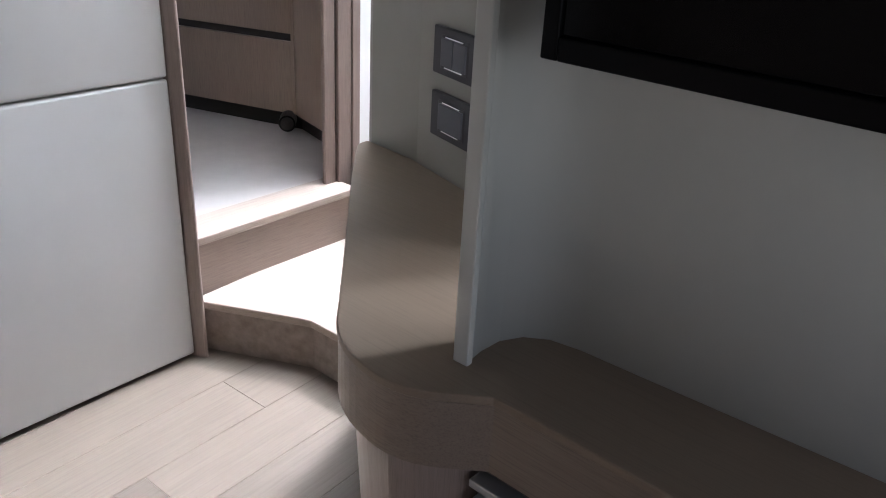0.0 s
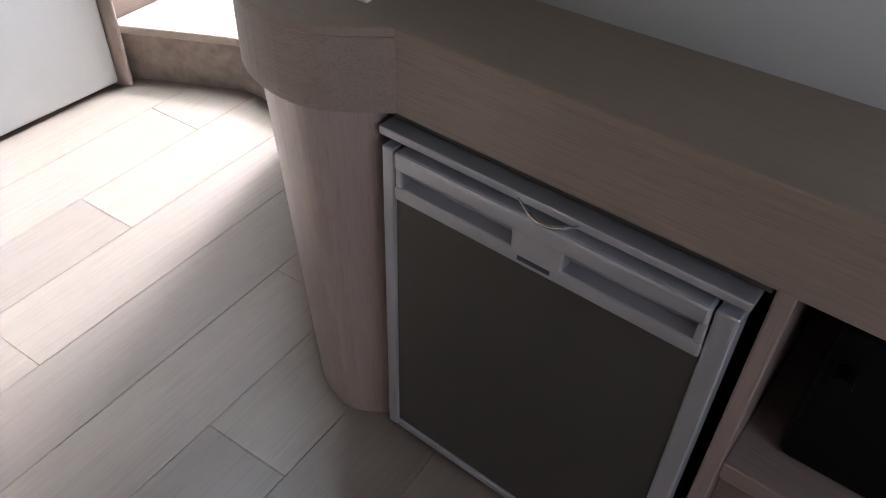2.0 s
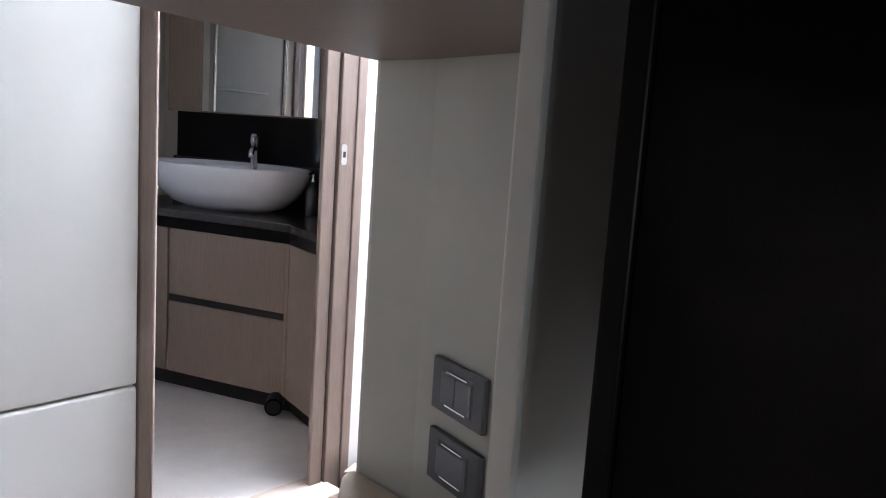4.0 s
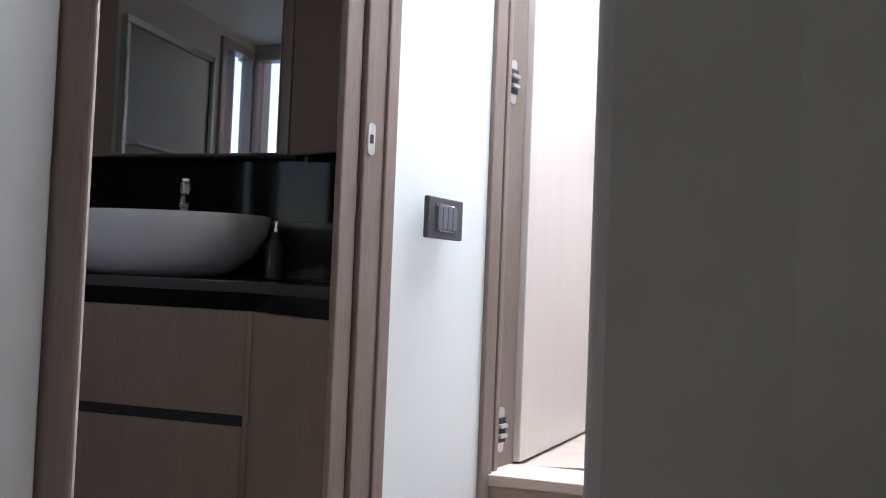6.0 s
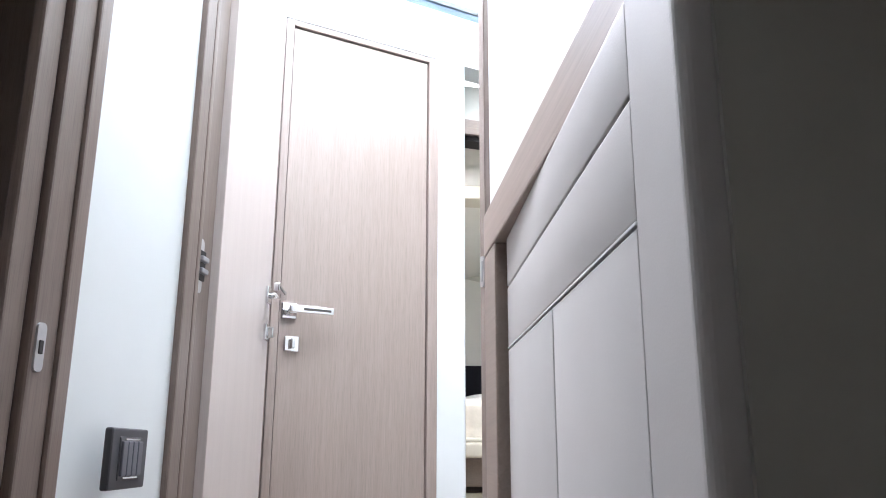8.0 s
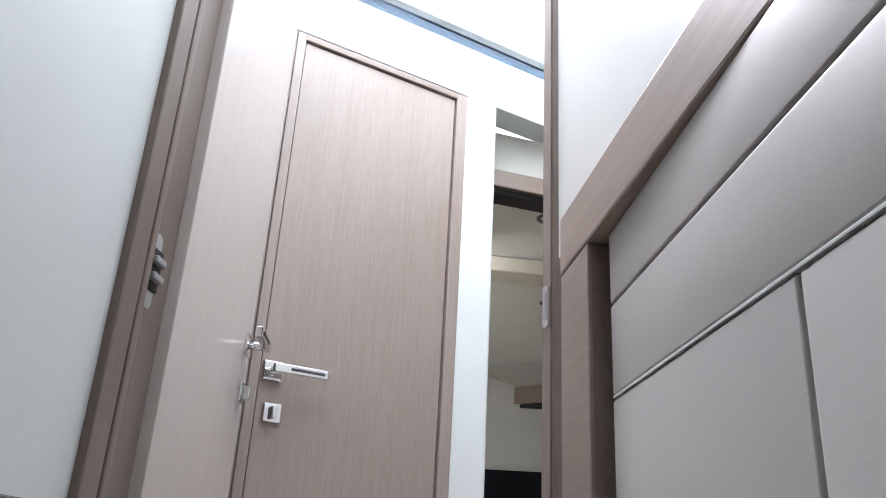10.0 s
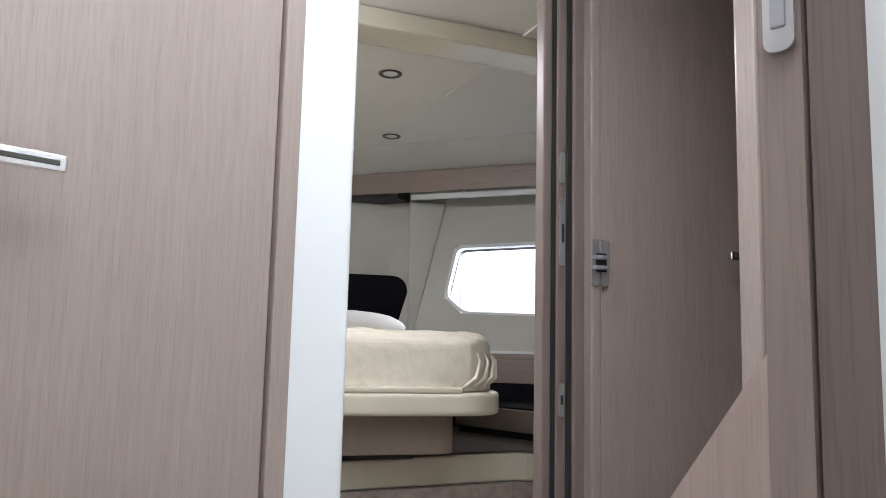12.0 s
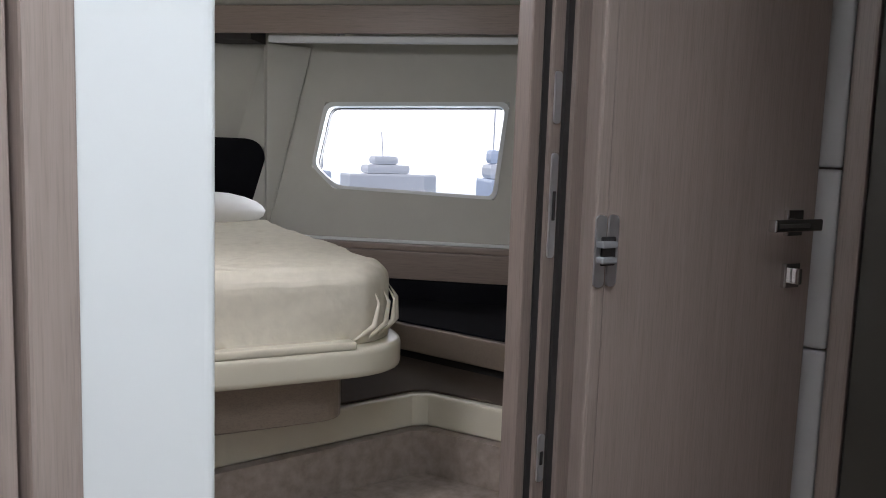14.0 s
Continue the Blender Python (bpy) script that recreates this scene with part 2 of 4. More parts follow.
def rounded(points, radius, seg=6):
    """A plan outline with its corners rounded; radius is one number or one a corner."""
    out, n = [], len(points)
    for i in range(n):
        r = radius[i] if isinstance(radius, (list, tuple)) else radius
        p, a, c = Vector(points[i]), Vector(points[i - 1]), Vector(points[(i + 1) % n])
        if r <= 0:
            out.append(tuple(p))
            continue
        da, dc = (a - p), (c - p)
        r2 = min(r, da.length * 0.49, dc.length * 0.49)
        s, e = p + da.normalized() * r2, p + dc.normalized() * r2
        for k in range(seg + 1):
            u = k / seg
            out.append(tuple((1 - u) ** 2 * s + 2 * u * (1 - u) * p + u * u * e))
    return out


def tube(pts, r, seg=10, bm=None):
    own = bm or bmesh.new()
    rings = []
    for i, p in enumerate(pts):
        p = Vector(p)
        d = (Vector(pts[min(i + 1, len(pts) - 1)]) - Vector(pts[max(i - 1, 0)])).normalized()
        side = d.cross(Vector((0, 0, 1)) if abs(d.z) < 0.9 else Vector((1, 0, 0))).normalized()
        up = side.cross(d)
        rr = r[i] if isinstance(r, (list, tuple)) else r
        rings.append([own.verts.new(p + rr * (math.cos(a) * side + math.sin(a) * up)) for a in (2 * math.pi * k / seg for k in range(seg))])
    for a, b in zip(rings, rings[1:]):
        for k in range(seg):
            own.faces.new((a[k], a[(k + 1) % seg], b[(k + 1) % seg], b[k]))
    own.faces.new(rings[0][::-1]), own.faces.new(rings[-1])
    bmesh.ops.recalc_face_normals(own, faces=own.faces)
    return own


def lathe(profile, seg=28, sx=1.0, sy=1.0):
    """Turned about z from (radius, z) pairs, then squashed to an oval."""
    bm = bmesh.new()
    rings = [[bm.verts.new((r * sx * math.cos(2 * math.pi * k / seg), r * sy * math.sin(2 * math.pi * k / seg), z)) for k in range(seg)] for r, z in profile]
    for a, b in zip(rings, rings[1:]):
        for k in range(seg):
            bm.faces.new((a[k], a[(k + 1) % seg], b[(k + 1) % seg], b[k]))
    bm.faces.new(rings[0][::-1]), bm.faces.new(rings[-1])
    bmesh.ops.recalc_face_normals(bm, faces=bm.faces)
    return bm


def mesh_ob(name, bm, material, smooth=False):
    me = bpy.data.meshes.new(name)
    bm.to_mesh(me)
    bm.free()
    me.materials.append(material)
    if smooth:
        for p in me.polygons:
            p.use_smooth = True
    return new(name, me)


def part(name, bm, material, parent, label="", m=None, smooth=False):
    ob = mesh_ob(name, bm, material, smooth)
    ob.parent = parent
    if m is not None:
        ob.matrix_basis = m
    return tagged(ob, label)


def base(name, m, label, category, group="", kind=""):
    ob = new(name)
    ob.empty_display_size = 0.05
    ob.matrix_basis = m
    return tagged(ob, label, category, group, kind)


def struct(name, bm, material, label, category, m=None, smooth=False):
    ob = mesh_ob(name, bm, material, smooth)
    if m is not None:
        ob.matrix_basis = m
    return tagged(ob, label, category, kind="structure")


# ---- large structure ----
def wall(name, a, b, z0, z1, thick, material, label, y0=0.0):
    return struct(name, box(0, span(a, b), y0, y0 + thick, z0, z1), material, label, "wall", along(a, b))


LOBBY = 0.65
TOP = 3.7
PAD_A, PAD_B = (-0.645, 0.70), (-1.60, -2.42)
PANEL_A, PANEL_B = (-0.03, 0.776), (0.186, 1.86)
SW_A, SW_B = (-0.52, 1.49), (-0.395, 1.825)
D_A, D_B = (-0.20, 2.727), (0.404, 2.871)
JAMB_A, JAMB_B = (0.502, 3.022), (1.266, 3.033)
HULL_A, HULL_B = (2.38, 5.16), (3.20, 3.757)

struct("floor", prism([(-1.75, -2.6), (2.4, -2.6), (2.4, 0.95), (-0.8, 0.95)], -0.08, -0.012), GROOVE, "dark underlay below the cabin planks", "floor")
wall("wall_west", PAD_A, PAD_B, 0, 3.35, -0.14, OAK, "cabin side wall behind the padded panels", -0.034)
wall("wall_south", (2.4, -2.5), (-1.7, -2.5), 0, 3.35, -0.1, OAK, "plain rear wall of the lower cabin")
# The gap in this side wall is made up to hold the cabin fill lamp.
wall("wall_east", (2.3, 0.3), (2.3, -2.6), 0, 1.08, 0.1, OAK, "side wall below the unseen lamp opening")
wall("wall_east_upper", (2.3, 0.3), (2.3, -2.6), 1.52, 3.35, 0.1, OAK, "side wall above the unseen lamp opening")
wall("wall_east_front", (2.3, 0.3), (2.3, -0.55), 1.08, 1.52, 0.1, OAK, "side wall beside the unseen lamp opening")
wall("wall_east_rear", (2.3, -2.05), (2.3, -2.6), 1.08, 1.52, 0.1, OAK, "side wall beside the unseen lamp opening")
# Never in view; raised this high so more shaft light reaches the cabin.
struct("ceiling_cabin", prism([(-1.75, -2.6), (-0.06, -2.6), (-0.06, 0.74), (-0.82, 0.74)], 3.27, 3.31), CEIL, "plain unseen ceiling, raised to let light in", "ceiling")
struct("ceiling_soffit", prism([(-0.06, -2.6), (2.4, -2.6), (2.4, 0.2), (0.45, 0.42), (-0.06, 0.765)], 1.585, 3.31), SOFFIT, "low dark soffit over the counter", "ceiling")
struct("wall_over_cabin", prism([(-0.82, 0.66), (-0.06, 0.70), (-0.06, 0.76), (-0.82, 0.74)], 3.31, TOP), WHITE, "white wall above the cabin opening", "wall")

# landing, bathroom sill and the steps up to the lobby
LAND = [(-0.66, 0.79), (-0.645, 0.772), (-0.33, 0.828), (-0.295, 0.832), (-0.20, 0.803), (-0.03, 0.765), (0.10, 1.50), (-0.50, 1.46)]
struct("landing_riser", prism(LAND, -0.01, 0.142), SUEDE, "carpeted riser below the landing", "step")
struct("landing", prism([(x + 0.0, y - (0.012 if y < 0.85 else 0)) for x, y in LAND], 0.144, 0.17, 0.005), LEDGE, "pale wooden landing board", "step")
SILL_A, SILL_B = (-0.665, 0.780), (-0.47, 1.385)
struct("bathroom_riser", box(0, span(SILL_A, SILL_B), 0.008, 0.14, 0.0, 0.325), OAK_X, "oak riser below the bathroom door", "step", along(SILL_A, SILL_B))
struct("bathroom_sill", box(-0.01, span(SILL_A, SILL_B) + 0.01, 0.0, 0.15, 0.327, 0.352, 0.004), LEDGE, "pale sill of the bathroom door", "step", along(SILL_A, SILL_B))
STEP_A, STEP_B = (-0.475, 1.40), (0.08, 1.44)
struct("middle_step", box(0, span(STEP_A, STEP_B), 0.0, 0.62, 0.0, 0.41, 0.006), OAK_X, "oak step between landing and lobby", "step", along(STEP_A, STEP_B))
THR_A, THR_B = (-0.40, 1.855), (0.235, 1.855)
struct("lobby_riser", box(0, span(THR_A, THR_B), 0.0, 0.12, 0.0, LOBBY - 0.02), OAK_X, "oak riser below the lobby threshold", "step", along(THR_A, THR_B))
struct("lobby_threshold", box(0, span(THR_A, THR_B), -0.006, 0.13, LOBBY - 0.02, LOBBY + 0.006, 0.003), LEDGE, "pale threshold of the lobby door", "step", along(THR_A, THR_B))
struct("floor_lobby", prism([(-0.55, 1.97), (0.25, 1.97), (0.25, 1.90), (1.05, 1.90), (2.0, 2.2), (2.1, 3.08), (0.5, 3.08), (-0.4, 2.80)], 0.5, LOBBY - 0.012), GROOVE, "dark underlay of the lobby floor", "floor")

# switch wall, lobby walls and the shaft of daylight above
wall("wall_switch", SW_A, SW_B, 0.17, TOP, 0.07, WHITE, "glossy white wall with a switch plate")
wall("wall_lobby_west", (-0.44, 1.93), (-0.235, 2.76), 0.3, TOP, 0.07, WHITE, "white lobby wall behind the open door", 0.02)
wall("wall_panel_upper", PANEL_A, PANEL_B, 1.685, TOP, -0.08, WHITE, "white wall above the padded panel", -0.035)
wall("wall_panel_core", PANEL_A, PANEL_B, 0.0, 1.685, -0.04, OAK, "oak backing of the padded panel", -0.066)
wall("wall_panel_strip", (0.1522, 1.691), PANEL_B, 0.17, 1.685, -0.02, WHITE, "white wall strip beside the lobby door frame", -0.04)
wall("wall_lobby_south", (0.29, 1.90), (1.12, 1.90), 0.5, TOP, -0.06, WHITE, "plain white lobby wall")
wall("wall_lobby_east", (1.085, 1.90), (1.085, 2.475), 0.5, TOP, -0.08, WHITE, "lobby wall behind the padded panels")
wall("wall_alcove_south", (1.09, 2.472), (2.1, 2.40), 0.5, TOP, -0.06, OAK, "plain wall of the alcove")
wall("wall_alcove_east", (1.97, 2.36), (1.84, 3.2), 0.5, TOP, -0.08, OAK, "end wall of the alcove")
wall("wall_alcove_north", (1.275, 3.07), (1.95, 3.07), 0.5, TOP, 0.06, OAK, "wall behind the open cabin door")
struct("wall_door_strip", prism(rounded([(0.4045, 2.8712), (0.500, 2.850), (0.505, 3.08), (0.40, 3.05)], [0, 0.012, 0, 0]), LOBBY, 2.648), WHITE, "smooth white pillar between two doors", "wall")
struct("wall_door_left", box(-0.06, 0.040, 0, 0.10, LOBBY, 2.648), OAK, "oak wall beside the closed door", "wall", along(D_A, D_B))
struct("wall_door_header", box(-0.1, 1.36, -0.004, 0.10, 2.651, 2.752, 0.004), WHITE, "white header above the doors", "wall", along(D_A, D_B))
struct("wall_door_upper", box(-0.1, 1.6, 0.0, 0.08, 2.905, TOP), WHITE, "white wall above the glass strip", "wall", along(D_A, D_B))
glass_strip = struct("window_strip", box(-0.08, 1.5, 0.03, 0.04, 2.752, 2.905), BLUEGLASS, "blue tinted glass strip above the door header", "window", along(D_A, D_B))
glass_strip.visible_shadow = False
wall("wall_cabin_lintel", JAMB_A, (1.95, 3.04), 2.50, 2.64, 0.10, LINER, "pale panel above the cabin doorway", 0.004)
wall("wall_shaft_north", (0.95, 3.06), (1.98, 3.0), 2.64, TOP, 0.06, WHITE, "white shaft wall")

# shaft top around the skylight
struct("ceiling_shaft", prism([(-0.9, 0.6), (2.1, 0.6), (2.1, 0.82), (-0.9, 0.82)], TOP, TOP + 0.05), CEIL, "shaft ceiling edge", "ceiling")
struct("ceiling_shaft_east", prism([(1.15, 0.82), (2.1, 0.82), (2.1, 3.3), (1.15, 3.3)], TOP, TOP + 0.05), CEIL, "shaft ceiling edge", "ceiling")
struct("ceiling_shaft_north", prism([(-0.9, 2.98), (1.15, 2.98), (1.15, 3.3), (-0.9, 3.3)], TOP, TOP + 0.05), CEIL, "shaft ceiling edge", "ceiling")
struct("ceiling_shaft_west", prism([(-0.9, 0.82), (-0.45, 0.82), (-0.45, 2.98), (-0.9, 2.98)], TOP, TOP + 0.05), CEIL, "shaft ceiling edge", "ceiling")
# Unseen opaque slab, added so no sun falls down the shaft.
struct("shaft_lid", prism([(-0.45, 0.82), (1.15, 0.82), (1.15, 2.98), (-0.45, 2.98)], TOP + 0.02, TOP + 0.04), WHITE, "opaque white lid closing the shaft, out of view", "window")
# Ceiling edge placed here to hold light off the open cabin door.
struct("ceiling_lobby", prism([(0.84, 1.9), (1.12, 1.9), (1.12, 3.02), (0.80, 2.96)], 2.66, 2.70), CEIL, "low lobby ceiling edge placed to shade the cabin door", "ceiling")
# Out of view; added to keep the shaft lamps off the alcove.
struct("ceiling_alcove_shade", prism([(1.055, 2.40), (2.2, 2.30), (2.2, 3.2), (1.055, 3.05)], 2.51, 2.56), CEIL, "unseen low ceiling added to shade the alcove", "ceiling")
wall("wall_shaft_east", (1.12, 0.74), (1.12, 1.92), 1.72, TOP, -0.06, WHITE, "white shaft wall")
wall("wall_shaft_south", (-0.06, 0.75), (1.12, 0.75), 1.72, TOP, -0.05, WHITE, "white shaft wall")

# side panel of the companionway stair
st = bmesh.new()
sec = [(1.866, 0.652), (2.60, 0.652), (2.60, 0.72), (1.866, 1.467)]
lo_ = [st.verts.new((0.255 + 0.30 * (y - 1.912), y, z)) for y, z in sec]
hi_ = [st.verts.new((0.285 + 0.30 * (y - 1.912), y, z)) for y, z in sec]
st.faces.new(lo_), st.faces.new(hi_[::-1])
for i in range(4):
    st.faces.new((lo_[i], hi_[i], hi_[(i + 1) % 4], lo_[(i + 1) % 4]))
bmesh.ops.recalc_face_normals(st, faces=st.faces)
bmesh.ops.bevel(st, geom=st.edges[:], offset=0.004, segments=2, affect="EDGES")
struct("stair_stringer", st, OAK, "sloping oak side panel of the companionway stair", "stair")

# bathroom shell
struct("floor_bathroom", prism([(-2.3, 0.6), (-0.82, 0.6), (-0.80, 0.83), (-0.60, 1.42), (-0.46, 1.95), (-0.46, 2.5), (-2.3, 2.5)], 0.25, 0.345), BATHFLOOR, "pale bathroom floor", "floor")
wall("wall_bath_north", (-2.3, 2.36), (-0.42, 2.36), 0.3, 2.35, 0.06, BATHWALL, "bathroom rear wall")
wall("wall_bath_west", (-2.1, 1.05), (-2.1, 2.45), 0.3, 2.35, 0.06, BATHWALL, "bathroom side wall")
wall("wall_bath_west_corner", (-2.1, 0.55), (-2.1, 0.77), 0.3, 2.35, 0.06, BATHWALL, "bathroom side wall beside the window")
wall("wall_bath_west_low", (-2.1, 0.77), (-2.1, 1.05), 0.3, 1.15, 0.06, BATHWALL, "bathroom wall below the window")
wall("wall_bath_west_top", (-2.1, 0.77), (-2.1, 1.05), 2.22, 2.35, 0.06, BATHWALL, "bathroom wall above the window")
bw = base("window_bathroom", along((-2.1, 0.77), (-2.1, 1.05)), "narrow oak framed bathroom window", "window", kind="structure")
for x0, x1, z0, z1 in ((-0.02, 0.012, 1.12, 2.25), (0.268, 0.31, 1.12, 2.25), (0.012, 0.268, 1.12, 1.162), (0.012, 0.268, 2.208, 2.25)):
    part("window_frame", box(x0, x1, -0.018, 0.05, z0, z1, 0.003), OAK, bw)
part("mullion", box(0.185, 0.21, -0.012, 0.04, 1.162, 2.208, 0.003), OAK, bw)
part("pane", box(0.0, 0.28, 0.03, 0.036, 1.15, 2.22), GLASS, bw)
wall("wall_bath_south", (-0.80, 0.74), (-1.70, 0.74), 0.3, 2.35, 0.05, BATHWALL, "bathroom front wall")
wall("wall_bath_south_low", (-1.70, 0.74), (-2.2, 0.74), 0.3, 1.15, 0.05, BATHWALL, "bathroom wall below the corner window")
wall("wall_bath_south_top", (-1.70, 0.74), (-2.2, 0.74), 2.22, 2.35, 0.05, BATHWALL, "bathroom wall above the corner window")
# Made-up opening to the sky; widens the bright part of the mirror view.
cwin = base("window_bathroom_corner", along((-1.70, 0.74), (-2.1, 0.74)), "added corner window that brightens the mirror view", "window", kind="structure")
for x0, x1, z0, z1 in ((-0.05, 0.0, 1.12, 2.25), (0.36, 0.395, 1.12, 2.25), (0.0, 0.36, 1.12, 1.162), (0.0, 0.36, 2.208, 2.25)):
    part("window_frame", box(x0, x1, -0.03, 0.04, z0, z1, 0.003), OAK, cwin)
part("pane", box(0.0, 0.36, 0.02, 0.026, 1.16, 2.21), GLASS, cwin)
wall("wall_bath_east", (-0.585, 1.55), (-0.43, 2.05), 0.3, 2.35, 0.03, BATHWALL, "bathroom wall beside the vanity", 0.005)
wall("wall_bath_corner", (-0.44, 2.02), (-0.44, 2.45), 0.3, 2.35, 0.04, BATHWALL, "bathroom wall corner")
struct("ceiling_bathroom", prism([(-2.3, 0.6), (-0.80, 0.6), (-0.62, 0.82), (-0.50, 1.42), (-0.44, 2.5), (-2.3, 2.5)], 2.3, 2.36), CEIL, "bathroom ceiling", "ceiling")
struct("wall_bath_header", box(0, span(SILL_A, SILL_B), 0.02, 0.10, 2.25, TOP), WHITE, "white wall above the bathroom door", "wall", along(SILL_A, SILL_B))


# ---- door frames ----
def frame_piece(parent, name, m, x0, x1, y0, y1, z0, z1, mat=JAMB, bevel=0.004, label=""):
    return part(name, box(x0, x1, y0, y1, z0, z1, bevel), mat, parent, label, m)


def slot_plate(parent, m, x, y, z, h, w=0.02, slot=True, name="strike_plate"):
    """A rounded metal plate on a jamb, flat against local -Y."""
    bm = bmesh.new()
    pts = rounded([(-w / 2, -h / 2), (w / 2, -h / 2), (w / 2, h / 2), (-w / 2, h / 2)], w * 0.45)
    lo = [bm.verts.new((px, 0.0, pz)) for px, pz in pts]
    hi = [bm.verts.new((px, -0.003, pz)) for px, pz in pts]
    bm.faces.new(hi)
    for i in range(len(pts)):
        j = (i + 1) % len(pts)
        bm.faces.new((lo[i], lo[j], hi[j], hi[i]))
    bmesh.ops.recalc_face_normals(bm, faces=bm.faces)
    p = part(name, bm, STEEL, parent, "brushed steel strike plate", m @ pose(x, y, z))
    if slot:
        part("latch_hole", box(-w * 0.22, w * 0.22, -0.0045, -0.001, -h * 0.14, h * 0.14, 0.001), GROOVE, p, "dark latch hole")
    return p


# bathroom door frame: the rounded post beside the padded wall, and the strike jamb
bf = base("door_frame_bathroom", pose(0, 0, 0), "oak frame of the bathroom doorway", "door frame", kind="structure")
part("post", prism(rounded([(-0.637, 0.722), (-0.598, 0.731), (-0.652, 0.782), (-0.80, 0.79), (-0.80, 0.74)], [0.004, 0.018, 0.01, 0, 0]), 0.0, 2.3), OAK, bf, "rounded oak post")
jm = along((-0.572, 1.352), (-0.52, 1.492))
frame_piece(bf, "jamb", jm, 0.010, 0.055, 0.004, 0.022, 0.17, 2.3)
frame_piece(bf, "jamb", jm, 0.060, 0.117, -0.006, 0.03, 0.17, 2.3)
frame_piece(bf, "jamb", jm, 0.117, 0.150, -0.012, 0.02, 0.17, 2.3)
part("seal", box(0.054, 0.061, 0.008, 0.05, 0.36, 2.3), GROOVE, bf, "dark rubber seal", jm)
slot_plate(bf, jm, 0.076, -0.006, 1.375, 0.062, 0.02)

# lobby door frame
lf = base("door_frame_lobby", pose(0, 0, 0), "oak frame of the lobby doorway", "door frame", kind="structure")
lm = along(SW_B, (-0.345, 1.950))
frame_piece(lf, "jamb", lm, 0.0, 0.046, -0.012, 0.05, 0.17, 2.75)
frame_piece(lf, "jamb", lm, 0.063, 0.080, -0.006, 0.05, LOBBY, 2.75)
frame_piece(lf, "jamb", lm, 0.083, 0.176, 0.010, 0.05, LOBBY, 2.75)
part("seal", box(0.045, 0.061, 0.004, 0.05, LOBBY, 2.75), GROOVE, lf, "dark rubber seal", lm)
part("seal", box(0.079, 0.087, 0.008, 0.05, LOBBY, 2.75), GROOVE, lf, "dark rubber seal", lm)
part("jamb", prism([(0.203, 1.853), (0.2068, 1.834), (0.250, 1.834), (0.250, 1.860)], LOBBY, 2.85), OAK, lf, "pale oak rebate")
part("jamb", prism([(0.2085, 1.832), (0.221, 1.800), (0.255, 1.800), (0.255, 1.832)], LOBBY, 2.85), JAMB, lf, "darker oak return")
rm = along((0.203, 1.853), (0.2095, 1.821))
latch_plate = slot_plate(lf, rm, 0.0105, 0.0, 1.614, 0.066, 0.014, False)
part("latch_slot", box(-0.0035, 0.0035, -0.0042, -0.001, -0.022, 0.022, 0.001), SILVER, latch_plate, "grey slotted insert")

# closed door frame
DM = along(D_A, D_B)
df = base("door_frame_closed_door", DM, "oak frame of the closed door", "door frame", kind="structure")
part("jamb", box(0.042, 0.068, -0.003, 0.10, LOBBY, 2.648, 0.003), OAK, df)
part("jamb", box(0.583, 0.621, -0.003, 0.10, LOBBY, 2.648, 0.003), OAK, df)
part("head", box(0.068, 0.583, -0.003, 0.10, 2.628, 2.648, 0.003), OAK_X, df)
part("seal", box(0.066, 0.585, 0.03, 0.06, LOBBY + 0.002, 2.630), GROOVE, df, "near-black block for the shade in the gap round the door")

# aft cabin door frame
JM = along(JAMB_A, JAMB_B)
jf = base("door_frame_aft_cabin", JM, "layered oak frame of the aft cabin doorway", "door frame", kind="structure")
for x0, x1, y0 in ((0.585, 0.611, 0.006), (0.624, 0.653, 0.0), (0.667, 0.716, -0.012), (0.722, 0.747, -0.020)):
    part("jamb", box(x0, x1, y0, 0.035 if x0 < 0.6 else 0.05, LOBBY, 2.47, 0.004), JAMB, jf)
for x0, x1, y0 in ((0.611, 0.624, 0.005), (0.653, 0.667, -0.004), (0.716, 0.722, -0.012)):
    part("seal", box(x0, x1, y0, 0.045, LOBBY, 2.46), GROOVE, jf, "dark rubber seal")
part("head", box(0.0, 0.76, 0.0, 0.11, 2.438, 2.50, 0.004), OAK_X, jf)
part("seal", box(0.0, 0.66, 0.02, 0.10, 2.42, 2.440), GROOVE, jf, "dark groove below the head")
for z, h, hole in ((1.880, 0.075, False), (1.722, 0.155, True), (1.335, 0.075, True)):
    slot_plate(jf, pose(0, 0, 0), 0.6385, 0.0, z, h, 0.015, hole)


# ---- doors ----
def lever(parent, m, flip=1):
    """A square rosette with a flat lever; it faces local -Y and points along X by flip."""
    h = part("door_handle", box(-0.024, 0.024, -0.010, 0.0, -0.024, 0.024, 0.003), CHROME, parent, "polished chrome lever handle", m)
    part("neck", tube([(0, -0.008, 0), (0, -0.034, 0), (0, -0.048, 0)], 0.0095), CHROME, h, "", None, True)
    part("lever", box(min(-0.012 * flip, 0.128 * flip), max(-0.012 * flip, 0.128 * flip), -0.056, -0.040, -0.011, 0.011, 0.004, 3), CHROME, h)
    part("lever_groove", box(min(0.03 * flip, 0.118 * flip), max(0.03 * flip, 0.118 * flip), -0.0575, -0.054, -0.0035, 0.0035, 0.001), FRIDGE, h, "dull inlaid strip")
    return h


def thumb_turn(parent, m):
    h = part("lock", box(-0.023, 0.023, -0.010, 0.0, -0.023, 0.023, 0.003), CHROME, parent, "square chrome lock with a thumb turn", m)
    part("thumb_turn", box(-0.006, 0.006, -0.026, -0.009, -0.015, 0.015, 0.003), CHROME, h)
    return h


